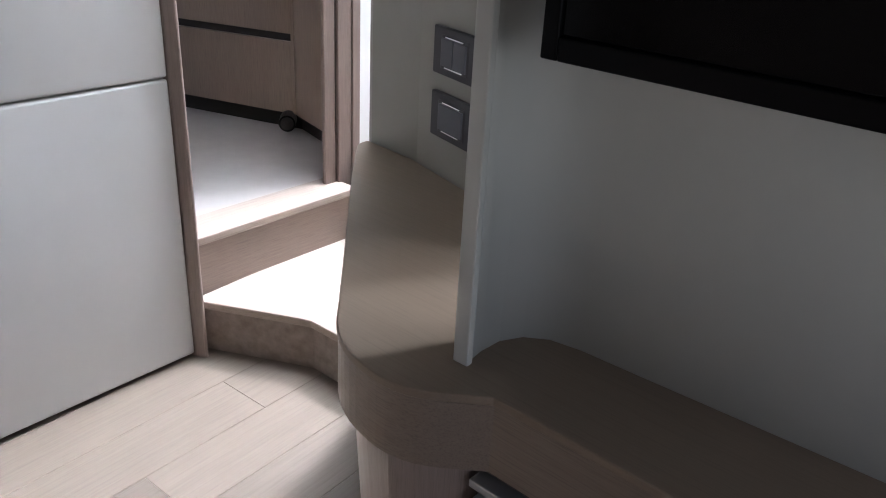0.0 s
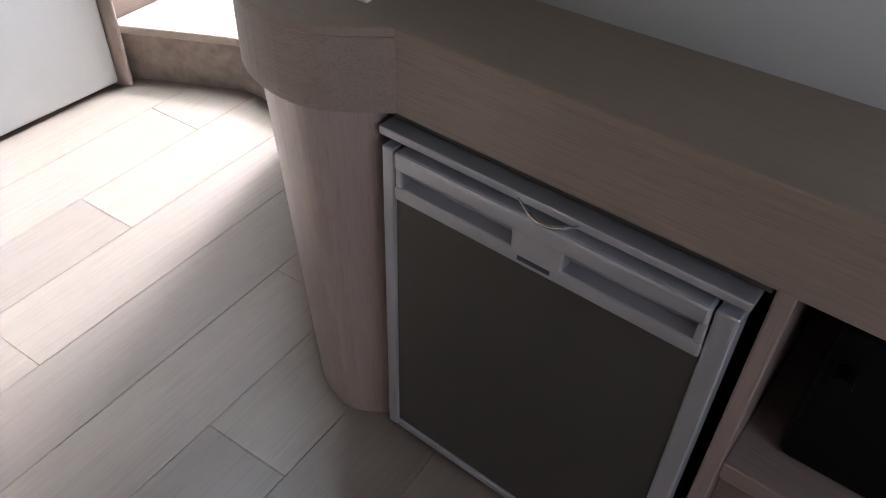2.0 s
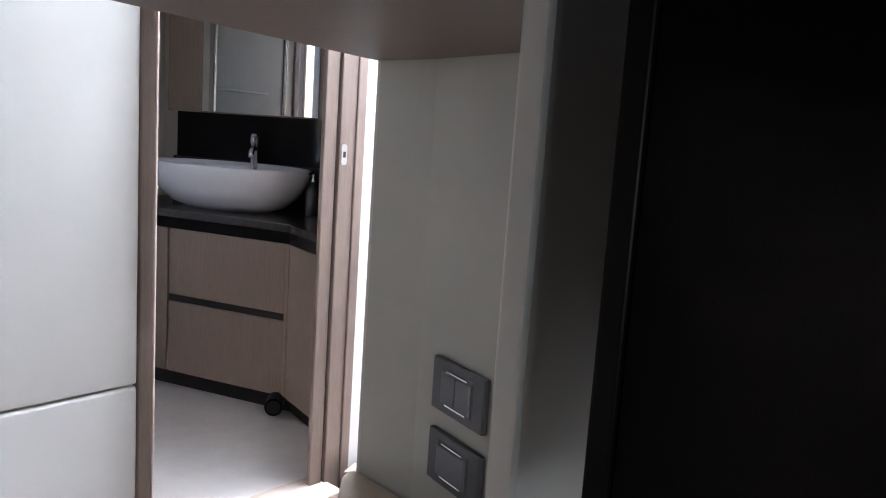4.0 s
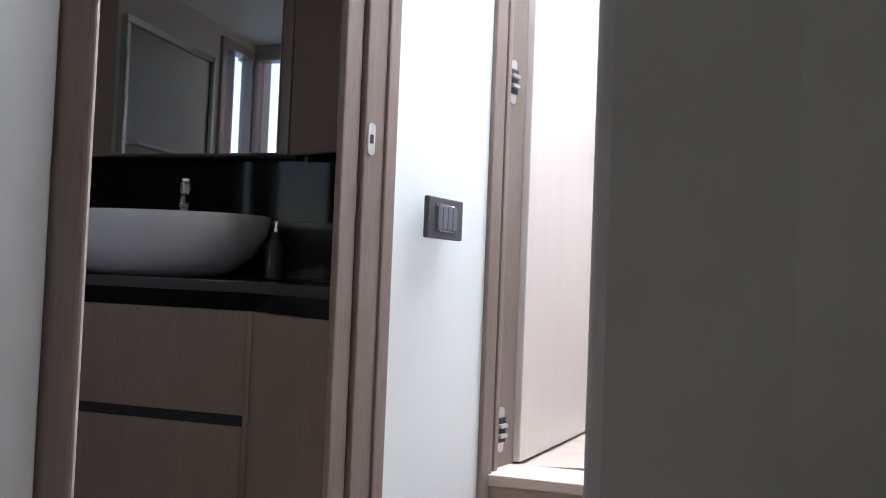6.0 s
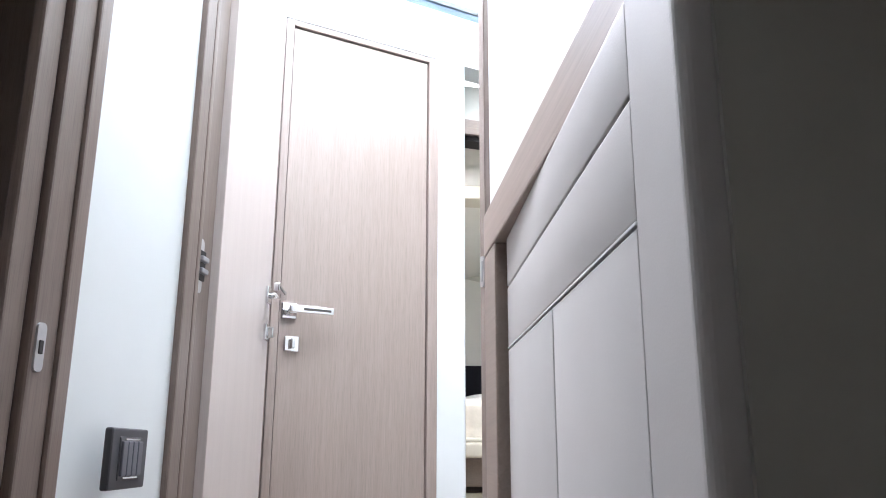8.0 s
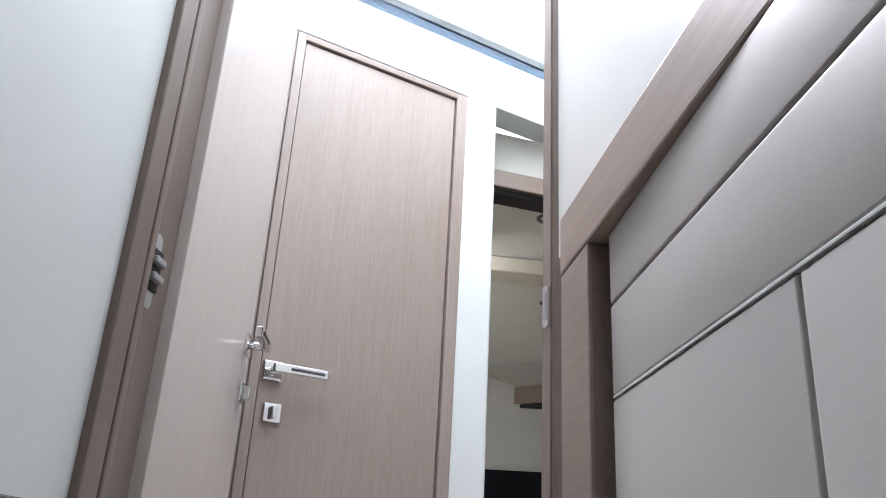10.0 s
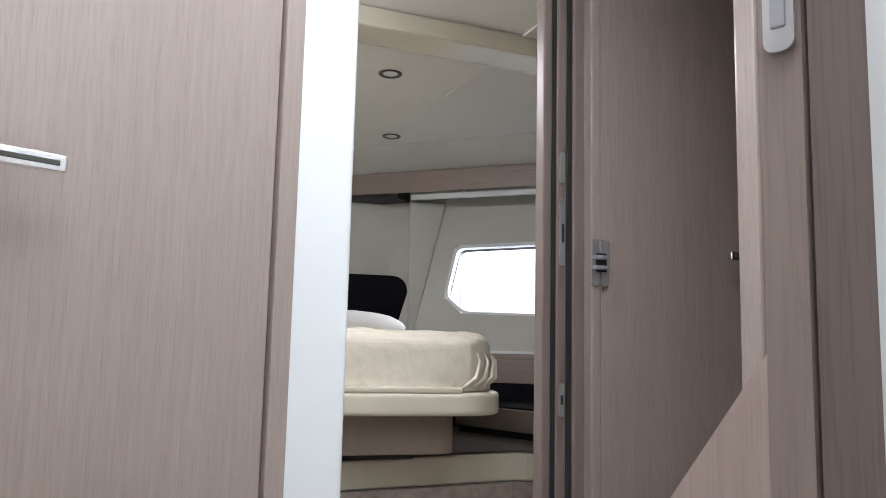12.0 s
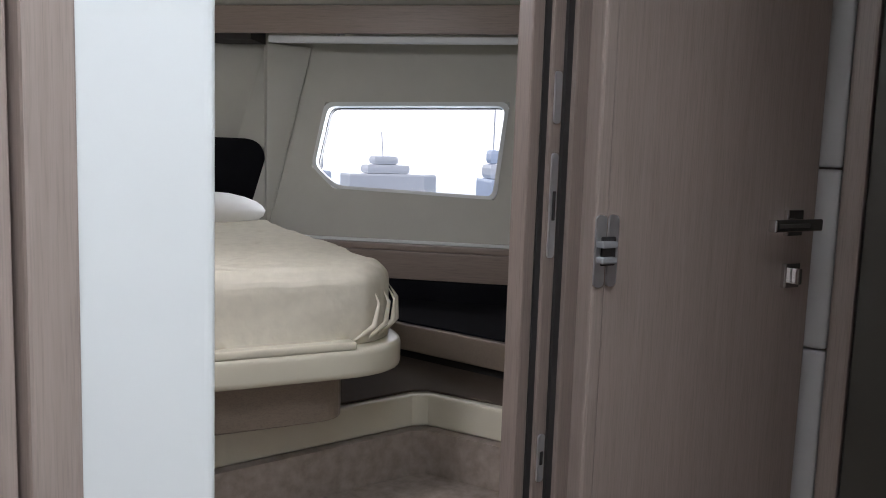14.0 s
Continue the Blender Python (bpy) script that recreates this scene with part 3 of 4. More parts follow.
def hinge(parent, m, plates=(-0.013, 0.013), w=0.010):
    """A concealed hinge: rounded plates with links between; faces local -Y."""
    h = None
    for x in plates:
        bm = bmesh.new()
        pts = rounded([(x - w, -0.055), (x + w, -0.055), (x + w, 0.055), (x - w, 0.055)], w * 0.97)
        lo = [bm.verts.new((px, 0, pz)) for px, pz in pts]
        hi = [bm.verts.new((px, -0.004, pz)) for px, pz in pts]
        bm.faces.new(hi)
        for i in range(len(pts)):
            j = (i + 1) % len(pts)
            bm.faces.new((lo[i], lo[j], hi[j], hi[i]))
        bmesh.ops.recalc_face_normals(bm, faces=bm.faces)
        if h is None:
            h = part("hinge", bm, STEEL, parent, "brushed steel concealed hinge", m)
        else:
            part("hinge_plate", bm, STEEL, h)
    for z in (-0.013, 0.011):
        part("hinge_link", box(-0.021, 0.010, -0.018, -0.002, z - 0.005, z + 0.005, 0.003, 3), SILVER, h)
    rx, rz = (0.024, 0.030) if len(plates) == 1 else (0.013, 0.022)
    part("hinge_recess", box(-rx, 0.0145, -0.0085, -0.001, -rz, rz, 0.002), GROOVE, h, "dark hinge recess")
    return h


LEAF_A, LEAF_B = (-0.322, 1.990), (-0.172, 2.612)
LM = along(LEAF_A, LEAF_B)
leaf = base("door_1", LM, "oak lobby door standing open against the wall", "door", kind="structure")
LL = span(LEAF_A, LEAF_B)
part("leaf", box(0.0, LL, 0.0, 0.042, LOBBY + 0.008, 2.64, 0.003), OAK_SHEEN, leaf, "oak veneer lightened to paint its sheen")
lever(leaf, pose(LL - 0.062, 0, 1.672), -1)
thumb_turn(leaf, pose(LL - 0.062, 0, 1.568))
for z in (1.606, 0.748):
    hinge(leaf, LM.inverted() @ lm @ pose(0.107, 0.009, z), (0.0,), 0.0125)

door = base("door_2", DM, "closed straight-grained oak door with a chrome lever", "door", kind="structure")
part("leaf", box(0.072, 0.579, 0.006, 0.046, LOBBY + 0.01, 2.624, 0.002), OAK, door)
lever(door, pose(0.100, 0.006, 1.667), 1)
thumb_turn(door, pose(0.112, 0.006, 1.566))

BM = along((1.226, 2.990), (1.790, 2.876))
leafb = base("door_3", BM, "oak cabin door swung fully open into the alcove", "door", kind="structure")
part("leaf", box(0.0, 0.545, 0.0, 0.042, LOBBY + 0.01, 2.45, 0.003), OAK, leafb)
part("edge_band", box(-0.030, -0.002, -0.006, 0.040, LOBBY + 0.01, 2.45, 0.005), OAK, leafb)
lever(leafb, pose(0.470, 0, 1.69), -1)
thumb_turn(leafb, pose(0.474, 0, 1.592))
for z in (1.655, 0.85):
    hinge(leafb, pose(-0.006, -0.005, z))


# ---- padded panels ----
def pad(parent, m, x0, x1, z0, z1, depth, mat, r=0.012, name="pad"):
    """A soft panel, its face towards local -Y at y = 0 with rounded edges."""
    return part(name, box(x0, x1, 0.0, depth, z0, z1, r, 4), mat, parent, "", m, True)


pw = base("padded_wall_panel", along(PAD_A, PAD_B), "white padded leather wall panels with one level seam", "wall panel")
flip = Matrix.Diagonal((1, -1, 1, 1))
for x0, x1 in ((-0.020, 1.30), (1.304, 2.6)):
    for z0, z1 in ((0.012, 0.838), (0.842, 3.2)):
        part("pad", box(x0, x1, -0.034, 0.0, z0, z1, 0.010, 4), LEATHER, pw, "", None, True)

PM = along(PANEL_A, PANEL_B)
pd = base("padded_cupboard_door", PM, "pale padded leather door panels in a wavy-grained oak frame", "cupboard door")
PP = PM.inverted() @ along((-0.036, 0.82), (0.14, 1.54))
for x0, x1 in ((0.002, 0.346), (0.349, 0.741)):
    part("pad", box(x0, x1, -0.028, 0.0, 0.20, 1.413, 0.004, 3), GREYPAD, pd, "", PP, True)
for z0, z1 in ((1.417, 1.516), (1.5185, 1.602)):
    part("pad", box(0.002, 0.741, -0.028, 0.0, z0, z1, 0.003, 3), GREYPAD, pd, "", PP, True)
part("groove_line", box(0.004, 0.738, -0.010, 0.0008, 1.4138, 1.4166, 0.0006), WHITE, pd, "thin white groove piping", PP)
# Near-black sheet behind the pads paints the shadow in their grooves.
part("pad_core", box(0.0, 0.745, -0.034, -0.020, 0.19, 1.602), GROOVE, pd, "dark backing that paints the shade in the seams", PP)
part("frame_rail", box(-0.005, 0.932, -0.066, 0.0, 1.603, 1.685, 0.004), OAK_FLAT, pd, "wavy-grained oak rail")
part("frame_stile", box(0.810, 0.932, -0.066, -0.001, 0.17, 1.603, 0.004), OAK_FLAT, pd, "wavy-grained oak stile")
part("end_strip", prism(rounded([(-0.107, -0.024), (0.0015, -0.024), (0.0015, 0.0), (-0.107, 0.0)], [0.002, 0, 0, 0.014]), 0.17, 1.602), GREYPAD, pd, "rounded padded end strip", PP)
pull = part("pull", box(0.292, 0.368, -0.006, 0.003, 1.088, 1.192, 0.003), CHROME, pd, "recessed chrome finger pull", PP)
part("pull_recess", box(0.301, 0.359, -0.004, 0.0042, 1.098, 1.182, 0.001), GROOVE, pull, "dark recess")
part("pull_bar", box(0.300, 0.309, 0.003, 0.010, 1.092, 1.188, 0.002), CHROME, pull)

pe = base("padded_lobby_panel", along((1.05, 1.91), (1.05, 2.44)), "white padded leather panels on the lobby wall", "wall panel")
for z0, z1 in ((0.66, 1.424), (1.429, 1.878), (1.883, 2.60)):
    part("pad", box(0.0, 0.524, -0.03, 0.0, z0, z1, 0.010, 4), LEATHER, pe, "", None, True)
part("corner_trim", box(0.528, 0.570, -0.03, 0.006, 0.66, 2.60, 0.006), OAK, pe, "rounded oak corner trim")
pa = base("padded_alcove_panel", along((1.904, 2.415), (1.778, 3.146)), "grey padded panels at the alcove end", "wall panel")
for z0, z1 in ((0.66, 1.05), (1.054, 1.43), (1.434, 1.79), (1.794, 2.45)):
    part("pad", box(0.456, 0.74, -0.03, 0.0, z0, z1, 0.008, 3), GREYPAD, pa, "", None, True)
part("edge_trim", box(0.412, 0.453, -0.03, 0.012, 0.66, 2.45, 0.006), OAK, pa, "oak edge trim")
part("dark_panel", box(0.0, 0.410, -0.03, -0.004, 0.66, 2.45, 0.003), FRIDGE, pa, "plain dark panel")


# ---- switch plates ----
def switch_plate(name, m, w, h, keys, label, group=""):
    """A framed switch on a wall; it faces local -Y."""
    ob = base(name, m, label, "switch", group)
    part("surround", box(-w / 2, w / 2, -0.012, 0.0, -h / 2, h / 2, 0.004, 3), PLATE, ob)
    part("trim", box(-w * 0.31, w * 0.31, -0.0135, -0.006, -h * 0.36, h * 0.36, 0.003), PLATE, ob)
    for z in (-h * 0.315, h * 0.315):
        part("chrome_line", box(-w * 0.20, w * 0.20, -0.0155, -0.010, z - 0.0016, z + 0.0016, 0.001), CHROME, ob, "thin chrome line")
    kw = w * 0.56 / keys
    for k in range(keys):
        x = -w * 0.28 + k * kw
        part("key", box(x + 0.0008, x + kw - 0.0008, -0.017, -0.008, -h * 0.285, h * 0.285, 0.002), KEYMAT, ob)
    return ob


switch_plate("light_switch", along((-0.4645, 1.565), (-0.4235, 1.71)) @ pose(0.045, -0.008, 1.238), 0.142, 0.086, 4, "charcoal four-key switch plate on the white wall")
A1_A, A1_B = (-0.062, 0.752), (0.56, 0.330)
A1M = along(A1_A, A1_B)
for z, k in ((1.037, 2), (0.910, 1)):
    switch_plate("light_switch", A1M @ pose(0.342, -0.001, z), 0.154, 0.092, k, "charcoal switch plate above the counter", "counter switches")

# ---- cabin counter ----
struct("wall_counter", prism([(-0.043, 0.702), (0.10, 0.642), (0.56, 0.330), (0.572, 0.348), (0.11, 0.664), (-0.032, 0.725)], 0.0, 1.584), OLIVE, "grey-green lacquered wall above the counter", "wall")

CO = [(-0.055, 0.705), (-0.062, 0.67), (0.02, 0.50), (0.245, 0.070), (0.318, -0.075), (0.44, -0.135), (0.553, -0.094), (1.75, -0.494), (1.75, 0.10), (0.45, 0.40), (0.09, 0.64)]
CR = [0.01, 0.05, 0.1, 0.3, 0.10, 0.09, 0, 0, 0, 0, 0]
ctr = base("counter", pose(0, 0, 0), "brown veneered counter with a rounded end and deep apron", "counter")
part("countertop", prism(rounded(CO, CR, 7), 0.7688, 0.782, 0.003, 3), OAK_TOP, ctr, "brown wood-grain top")
part("apron", prism(rounded([(x + 0.0015, y + 0.0015) for x, y in CO], CR, 7), 0.667, 0.7688), OAK_AP, ctr, "deep oak apron below the top")
EC = [(-0.045, 0.70), (-0.045, 0.66), (0.028, 0.50), (0.262, 0.074), (0.336, -0.052), (0.43, -0.104), (0.520, -0.078), (0.545, 0.02), (0.575, 0.30)]
ER = [0.01, 0.05, 0.1, 0.3, 0.05, 0.04, 0.012, 0, 0]


def tapered(points, radii, toward, share, z0, z1):
    """A post whose foot draws in towards a plan point."""
    top = rounded(points, radii, 5)
    bm = bmesh.new()
    hi = [bm.verts.new((x, y, z1)) for x, y in top]
    lo = [bm.verts.new((x + (toward[0] - x) * share, y + (toward[1] - y) * share, z0)) for x, y in top]
    k = len(top)
    bm.faces.new(hi), bm.faces.new(lo[::-1])
    for i in range(k):
        bm.faces.new((lo[i], lo[(i + 1) % k], hi[(i + 1) % k], hi[i]))
    bmesh.ops.recalc_face_normals(bm, faces=bm.faces)
    return bm


part("end_post", tapered(EC, ER, (0.54, 0.0), 0.2, 0.0, 0.667), OAK, ctr, "tapering rounded oak end post")
FM = along((0.537, -0.069), (1.006, -0.226))
for x0, x1 in ((0.508, 0.530), (0.95, 0.97)):
    part("divider", box(x0, x1, 0.0, 0.40, 0.0, 0.667, 0.003), OAK, ctr, "", FM)
part("shelf", box(0.530, 0.95, 0.004, 0.40, 0.335, 0.365, 0.003), OAK_X, ctr, "", FM)
part("lower_panel", box(0.530, 0.95, 0.05, 0.07, 0.0, 0.335, 0.002), OAK_X, ctr, "", FM)
part("back_panel", box(0.0, 0.95, 0.42, 0.43, 0.0, 0.65), GROOVE, ctr, "dark cupboard back", FM)
part("niche_lining", box(-0.005, 0.505, 0.03, 0.10, 0.625, 0.654), GROOVE, ctr, "dark fridge niche", FM)

fr = base("fridge", FM, "silver framed built-in fridge with a dark door", "fridge")
part("cabinet", box(0.004, 0.484, 0.012, 0.40, 0.02, 0.640, 0.004), GROOVE, fr, "dark fridge body")
part("filler", box(0.0, 0.505, 0.004, 0.03, 0.642, 0.666, 0.002), FRIDGE, fr, "dark filler above the fridge")
part("top_flange", box(-0.004, 0.496, -0.020, 0.030, 0.627, 0.640, 0.003), SILVER, fr, "silver top flange")
dr = part("door_panel", box(0.026, 0.466, -0.022, 0.010, 0.046, 0.540, 0.002), FRIDGE, fr, "dark grey satin door")
for x0, x1 in ((0.006, 0.027), (0.465, 0.492)):
    part("door_stile", box(x0, x1, -0.027, 0.010, 0.030, 0.618, 0.005, 3), SILVER, dr, "silver side frame")
part("door_rail", box(0.027, 0.465, -0.026, 0.010, 0.030, 0.046, 0.004, 3), SILVER, dr, "silver lower frame")
part("handle_lip", box(0.0275, 0.4645, -0.028, 0.010, 0.540, 0.563, 0.005, 3), SILVER, dr, "silver lip below the grips")
part("handle_bar", box(0.029, 0.463, -0.031, 0.010, 0.590, 0.619, 0.008, 4), SILVER, dr, "rounded silver handle bar")
part("grip_back", box(0.0275, 0.4645, -0.004, 0.010, 0.5635, 0.5895), SILVER, dr, "recessed silver grip")
part("grip_tab", box(0.213, 0.286, -0.0275, -0.0045, 0.558, 0.5945, 0.004, 3), SILVER, dr)
for x0, x1 in ((0.028, 0.040), (0.452, 0.464)):
    part("grip_end", box(x0, x1, -0.027, -0.0045, 0.560, 0.5945, 0.005, 3), SILVER, dr)
part("logo_bar", box(0.226, 0.272, -0.0292, -0.027, 0.549, 0.555), PLATE, dr, "small dark lettering bar")
part("latch", tube([(0.215 + 0.082 * k / 10, -0.024 - 0.008 * math.sin(math.pi * k / 10), 0.636 - 0.014 * math.sin(math.pi * k / 10)) for k in range(11)], [0.001 + 0.002 * math.sin(math.pi * k / 10) for k in range(11)], 8), CHROME, fr, "curved chrome vent latch", None, True)
part("foot_grille", box(0.15, 0.235, -0.012, 0.02, 0.006, 0.024, 0.003), STEEL, fr)

sb = base("audio_box", FM @ pose(0, 0, 0), "black boxed device on the open shelf", "device")
part("body", box(0.575, 0.93, 0.06, 0.36, 0.366, 0.60, 0.012, 3), BEZEL, sb)
part("knob", tube([(0.60, 0.06, 0.54), (0.60, 0.035, 0.54)], 0.012, 14), BEZEL, sb)

# ---- television panel ----
tp = base("tv_panel", pose(0, 0, 0), "grey-green lacquered television panel curling forward at its edge", "wall panel")
front = [(0.496, -0.040), (0.502, -0.005), (0.515, 0.030), (0.540, 0.055), (0.575, 0.066), (0.620, 0.060), (0.70, 0.037), (1.75, -0.253)]
back = [(x + 0.004 * (1 if i < 4 else 0), y + 0.02) for i, (x, y) in enumerate(front)]
back[0], back[1], back[2] = (0.482, -0.034), (0.487, 0.006), (0.503, 0.044)
shell = bmesh.new()
for za, zb in ((0.781, 1.583),):
    f0 = [shell.verts.new((x, y, za)) for x, y in front]
    f1 = [shell.verts.new((x, y, zb)) for x, y in front]
    b0 = [shell.verts.new((x, y, za)) for x, y in back]
    b1 = [shell.verts.new((x, y, zb)) for x, y in back]
    for i in range(len(front) - 1):
        shell.faces.new((f0[i], f0[i + 1], f1[i + 1], f1[i]))
        shell.faces.new((b0[i + 1], b0[i], b1[i], b1[i + 1]))
        shell.faces.new((f1[i], f1[i + 1], b1[i + 1], b1[i]))
        shell.faces.new((f0[i + 1], f0[i], b0[i], b0[i + 1]))
    for i in (0, -1):
        shell.faces.new((f0[i], f1[i], b1[i], b0[i]))
bmesh.ops.recalc_face_normals(shell, faces=shell.faces)
pan = part("panel", shell, PALE_PANEL, tp, "", None, True)
for p in pan.data.polygons:
    p.use_smooth = abs(p.normal.z) < 0.5
part("edge_strip", box(0.0, 0.024, -0.006, 0.006, 0.781, 1.583, 0.003), PALE_PANEL, tp, "pale edge strip", along((0.478, -0.036), (0.505, -0.044)))
TVM = along((0.566, -0.082), (0.862, -0.180))
tv = base("television", TVM, "black flat television on a wall bracket", "television")
part("housing", box(0.004, 0.90, 0.004, 0.034, 1.194, 1.580, 0.006, 3), BEZEL, tv)
for x0, x1, z0, z1 in ((0.0, 0.020, 1.19, 1.582), (0.890, 0.910, 1.19, 1.582), (0.020, 0.890, 1.19, 1.214), (0.020, 0.890, 1.562, 1.582)):
    part("bezel", box(x0, x1, -0.006, 0.010, z0, z1, 0.003, 3), BEZEL, tv, "black bezel with a polished rim")
part("screen", box(0.021, 0.889, -0.001, 0.003, 1.215, 1.561, 0.001), SCREEN, tv, "glossy black screen")
part("wall_bracket", box(0.30, 0.60, 0.034, 0.130, 1.30, 1.48, 0.004), BEZEL, tv)


# ---- bathroom things ----
VAN = [(-1.98, 1.83), (-1.00, 1.83), (-0.60, 1.572), (-0.52, 1.80), (-0.47, 2.10), (-0.47, 2.34), (-1.98, 2.34)]
van = base("vanity_unit", pose(0, 0, 0), "oak vanity unit with two drawers and an angled corner", "vanity")
part("carcass", prism([(x * 1.0, y + 0.02) for x, y in VAN], 0.40, 1.02), GROOVE, van, "dark carcass behind the fronts")
for z0, z1 in ((0.42, 0.712), (0.742, 1.008)):
    part("drawer", box(-1.57, -1.012, 1.83, 1.849, z0, z1, 0.002), BATHOAK, van, "oak drawer front")
part("drawer", box(-1.98, -1.578, 1.83, 1.849, 0.42, 1.008, 0.002), BATHOAK, van, "oak door front")
part("finger_gap", box(-1.57, -1.012, 1.842, 1.852, 0.712, 0.742), GROOVE, van, "black finger gap")
part("stile", box(-1.008, -0.992, 1.824, 1.846, 0.42, 1.008, 0.002), BATHOAK, van)
part("corner_front", box(0.012, 0.47, 0.0, 0.019, 0.42, 1.008, 0.002), BATHOAK, van, "oak corner front", along((-1.00, 1.83), (-0.60, 1.572)))
part("plinth", prism([(x, y + 0.05) for x, y in VAN], 0.345, 0.42), GROOVE, van, "dark recessed plinth")
worktop = base("stone_worktop", pose(0, 0, 0), "dark stone top over a black edge", "countertop")
part("slab", prism([(x, y - 0.012) for x, y in VAN], 1.055, 1.085, 0.003), STONE, worktop)
part("black_edge", prism(VAN, 1.010, 1.054), SPLASH, worktop, "black band below the top")
struct("splashback", box(-1.98, -0.50, 2.32, 2.335, 1.087, 1.50, 0.002), SPLASH, "glossy black splashback", "splashback")
struct("splashback_side", box(0.0, 0.62, -0.004, 0.006, 1.087, 1.47, 0.002), BEZEL, "satin black splashback", "splashback", along((-0.575, 1.585), (-0.465, 2.19)))
struct("upstand", box(-1.98, -0.50, 2.295, 2.318, 1.087, 1.27, 0.003), STONE, "dark stone upstand", "splashback")
basin_m = pose(-1.47, 2.06, 1.086)
basin = base("basin", basin_m, "white oval ceramic bowl basin on the vanity", "basin")
part("bowl", lathe([(0.20, 0.0), (0.27, 0.02), (0.335, 0.07), (0.372, 0.13), (0.382, 0.178), (0.380, 0.182), (0.372, 0.182), (0.360, 0.16), (0.325, 0.09), (0.24, 0.04), (0.06, 0.03)], 48, 1.0, 0.55), CERAMIC, basin, "", None, True)
part("drain", lathe([(0.03, 0.031), (0.03, 0.035), (0.02, 0.037)], 16), CHROME, basin, "chrome drain")
tap = base("tap", pose(-1.49, 2.262, 1.086, 0, 0, 30), "tall chrome mixer tap behind the basin", "tap")
part("stem", lathe([(0.026, 0.0), (0.026, 0.012), (0.019, 0.016), (0.019, 0.265), (0.022, 0.27), (0.022, 0.30), (0.012, 0.305)], 20), CHROME, tap, "", None, True)
part("spout", tube([(0, -0.01, 0.245), (0, -0.07, 0.250), (0, -0.125, 0.235), (0, -0.135, 0.215)], [0.014, 0.013, 0.012, 0.011], 12), CHROME, tap, "", None, True)
part("tap_lever", box(-0.012, 0.012, -0.05, 0.02, 0.300, 0.312, 0.004), CHROME, tap)
soap = base("soap_dispenser", pose(-1.08, 2.10, 1.086), "smoky soap dispenser with a chrome pump", "soap dispenser")
part("bottle", lathe([(0.028, 0), (0.03, 0.01), (0.03, 0.10), (0.012, 0.125), (0.012, 0.14)], 18), SOAP, soap, "", None, True)
part("pump", tube([(0, 0, 0.14), (0, 0, 0.175), (0.0, -0.04, 0.172)], 0.006, 8), CHROME, soap, "chrome pump")
copy_thing(soap, pose(-0.72, 1.80, 1.086))
mc = base("mirror_cabinet", pose(0, 0, 0), "oak mirror cabinet with a large clear mirror", "mirror cabinet")
part("cabinet", box(-1.98, -1.13, 2.255, 2.318, 1.475, 2.295, 0.003), BATHOAK, mc)
part("mirror", box(-1.775, -1.165, 2.247, 2.256, 1.480, 2.15, 0.003), MIRROR, mc, "clear mirror")
part("side_panel", box(0.0, 0.56, 0.0, 0.016, 1.475, 2.295, 0.002), BATHOAK, mc, "angled oak side panel", along((-1.125, 2.252), (-0.60, 2.06)))
part("light_bar", box(-1.75, -1.2, 2.235, 2.25, 2.16, 2.18, 0.003), STEEL, mc)
vent = base("floor_vent", along((-1.00, 1.83), (-0.60, 1.572)) @ pose(0.035, -0.05, 0.402, 0, 0, 62), "round black vent low on the vanity", "vent")
part("ring", tube([(0, 0.06, 0), (0, -0.018, 0)], 0.034, 20), BEZEL, vent)
part("cover", tube([(0, -0.016, 0), (0, -0.022, 0)], 0.026, 20), GROOVE, vent)
holder = base("towel_hook", along((-0.585, 1.55), (-0.43, 2.05)) @ pose(0.12, -0.004, 1.26), "small chrome hook on the bathroom wall", "hook")
part("plate", box(-0.015, 0.015, -0.008, 0.0, -0.02, 0.02, 0.003), CHROME, holder)
part("peg", tube([(0, -0.006, 0), (0, -0.035, 0.0)], 0.006, 10), CHROME, holder)
# shower screen that the mirror shows
sc = base("shower_screen", pose(-2.0, 1.30, 0.345), "framed glass shower screen beside the bathroom wall", "shower screen")
part("pane", box(-0.004, 0.004, 0.02, 0.60, 0.02, 1.70), GLASS, sc)
part("rail", box(-0.015, 0.015, 0.0, 0.62, 1.70, 1.73, 0.003), CHROME, sc, "chrome top rail")
part("rail", box(-0.015, 0.015, 0.0, 0.62, 0.0, 0.02, 0.003), CHROME, sc, "chrome bottom rail")
for y in (0.0, 0.60):
    part("stile", box(-0.015, 0.015, y, y + 0.02, 0.02, 1.70, 0.003), CHROME, sc, "chrome upright")
for z in (0.95, 1.25):
    part("shelf", box(-0.08, -0.02, 0.12, 0.48, z, z + 0.012, 0.003), CERAMIC, sc, "white shower shelf")

# ---- aft cabin shell ----
# laid out in a plan of its own, which is turned into place below
AFT = pose(0.201, 2.31, 0, 0, 0, 5.2) @ pose(-0.154, -2.29, 0)
before_aft = set(scene.collection.objects)
BF = 0.82
struct("floor_aft", prism([(-0.6, 2.9), (0.6, 3.07), (3.6, 2.9), (3.6, 3.9), (2.3, 5.9), (-0.6, 5.9)], BF - 0.2, BF), SUEDE, "brown carpet of the aft cabin", "floor")
HM = along(HULL_A, HULL_B)
HL = span(HULL_A, HULL_B)
WIN = [(0.158, 1.735), (0.266, 1.640), (0.985, 1.617), (1.000, 1.640), (1.032, 2.045), (0.200, 2.027)]
LEAN = HM @ pose(0, 0, 1.43, -10) @ pose(0, 0, -1.43)

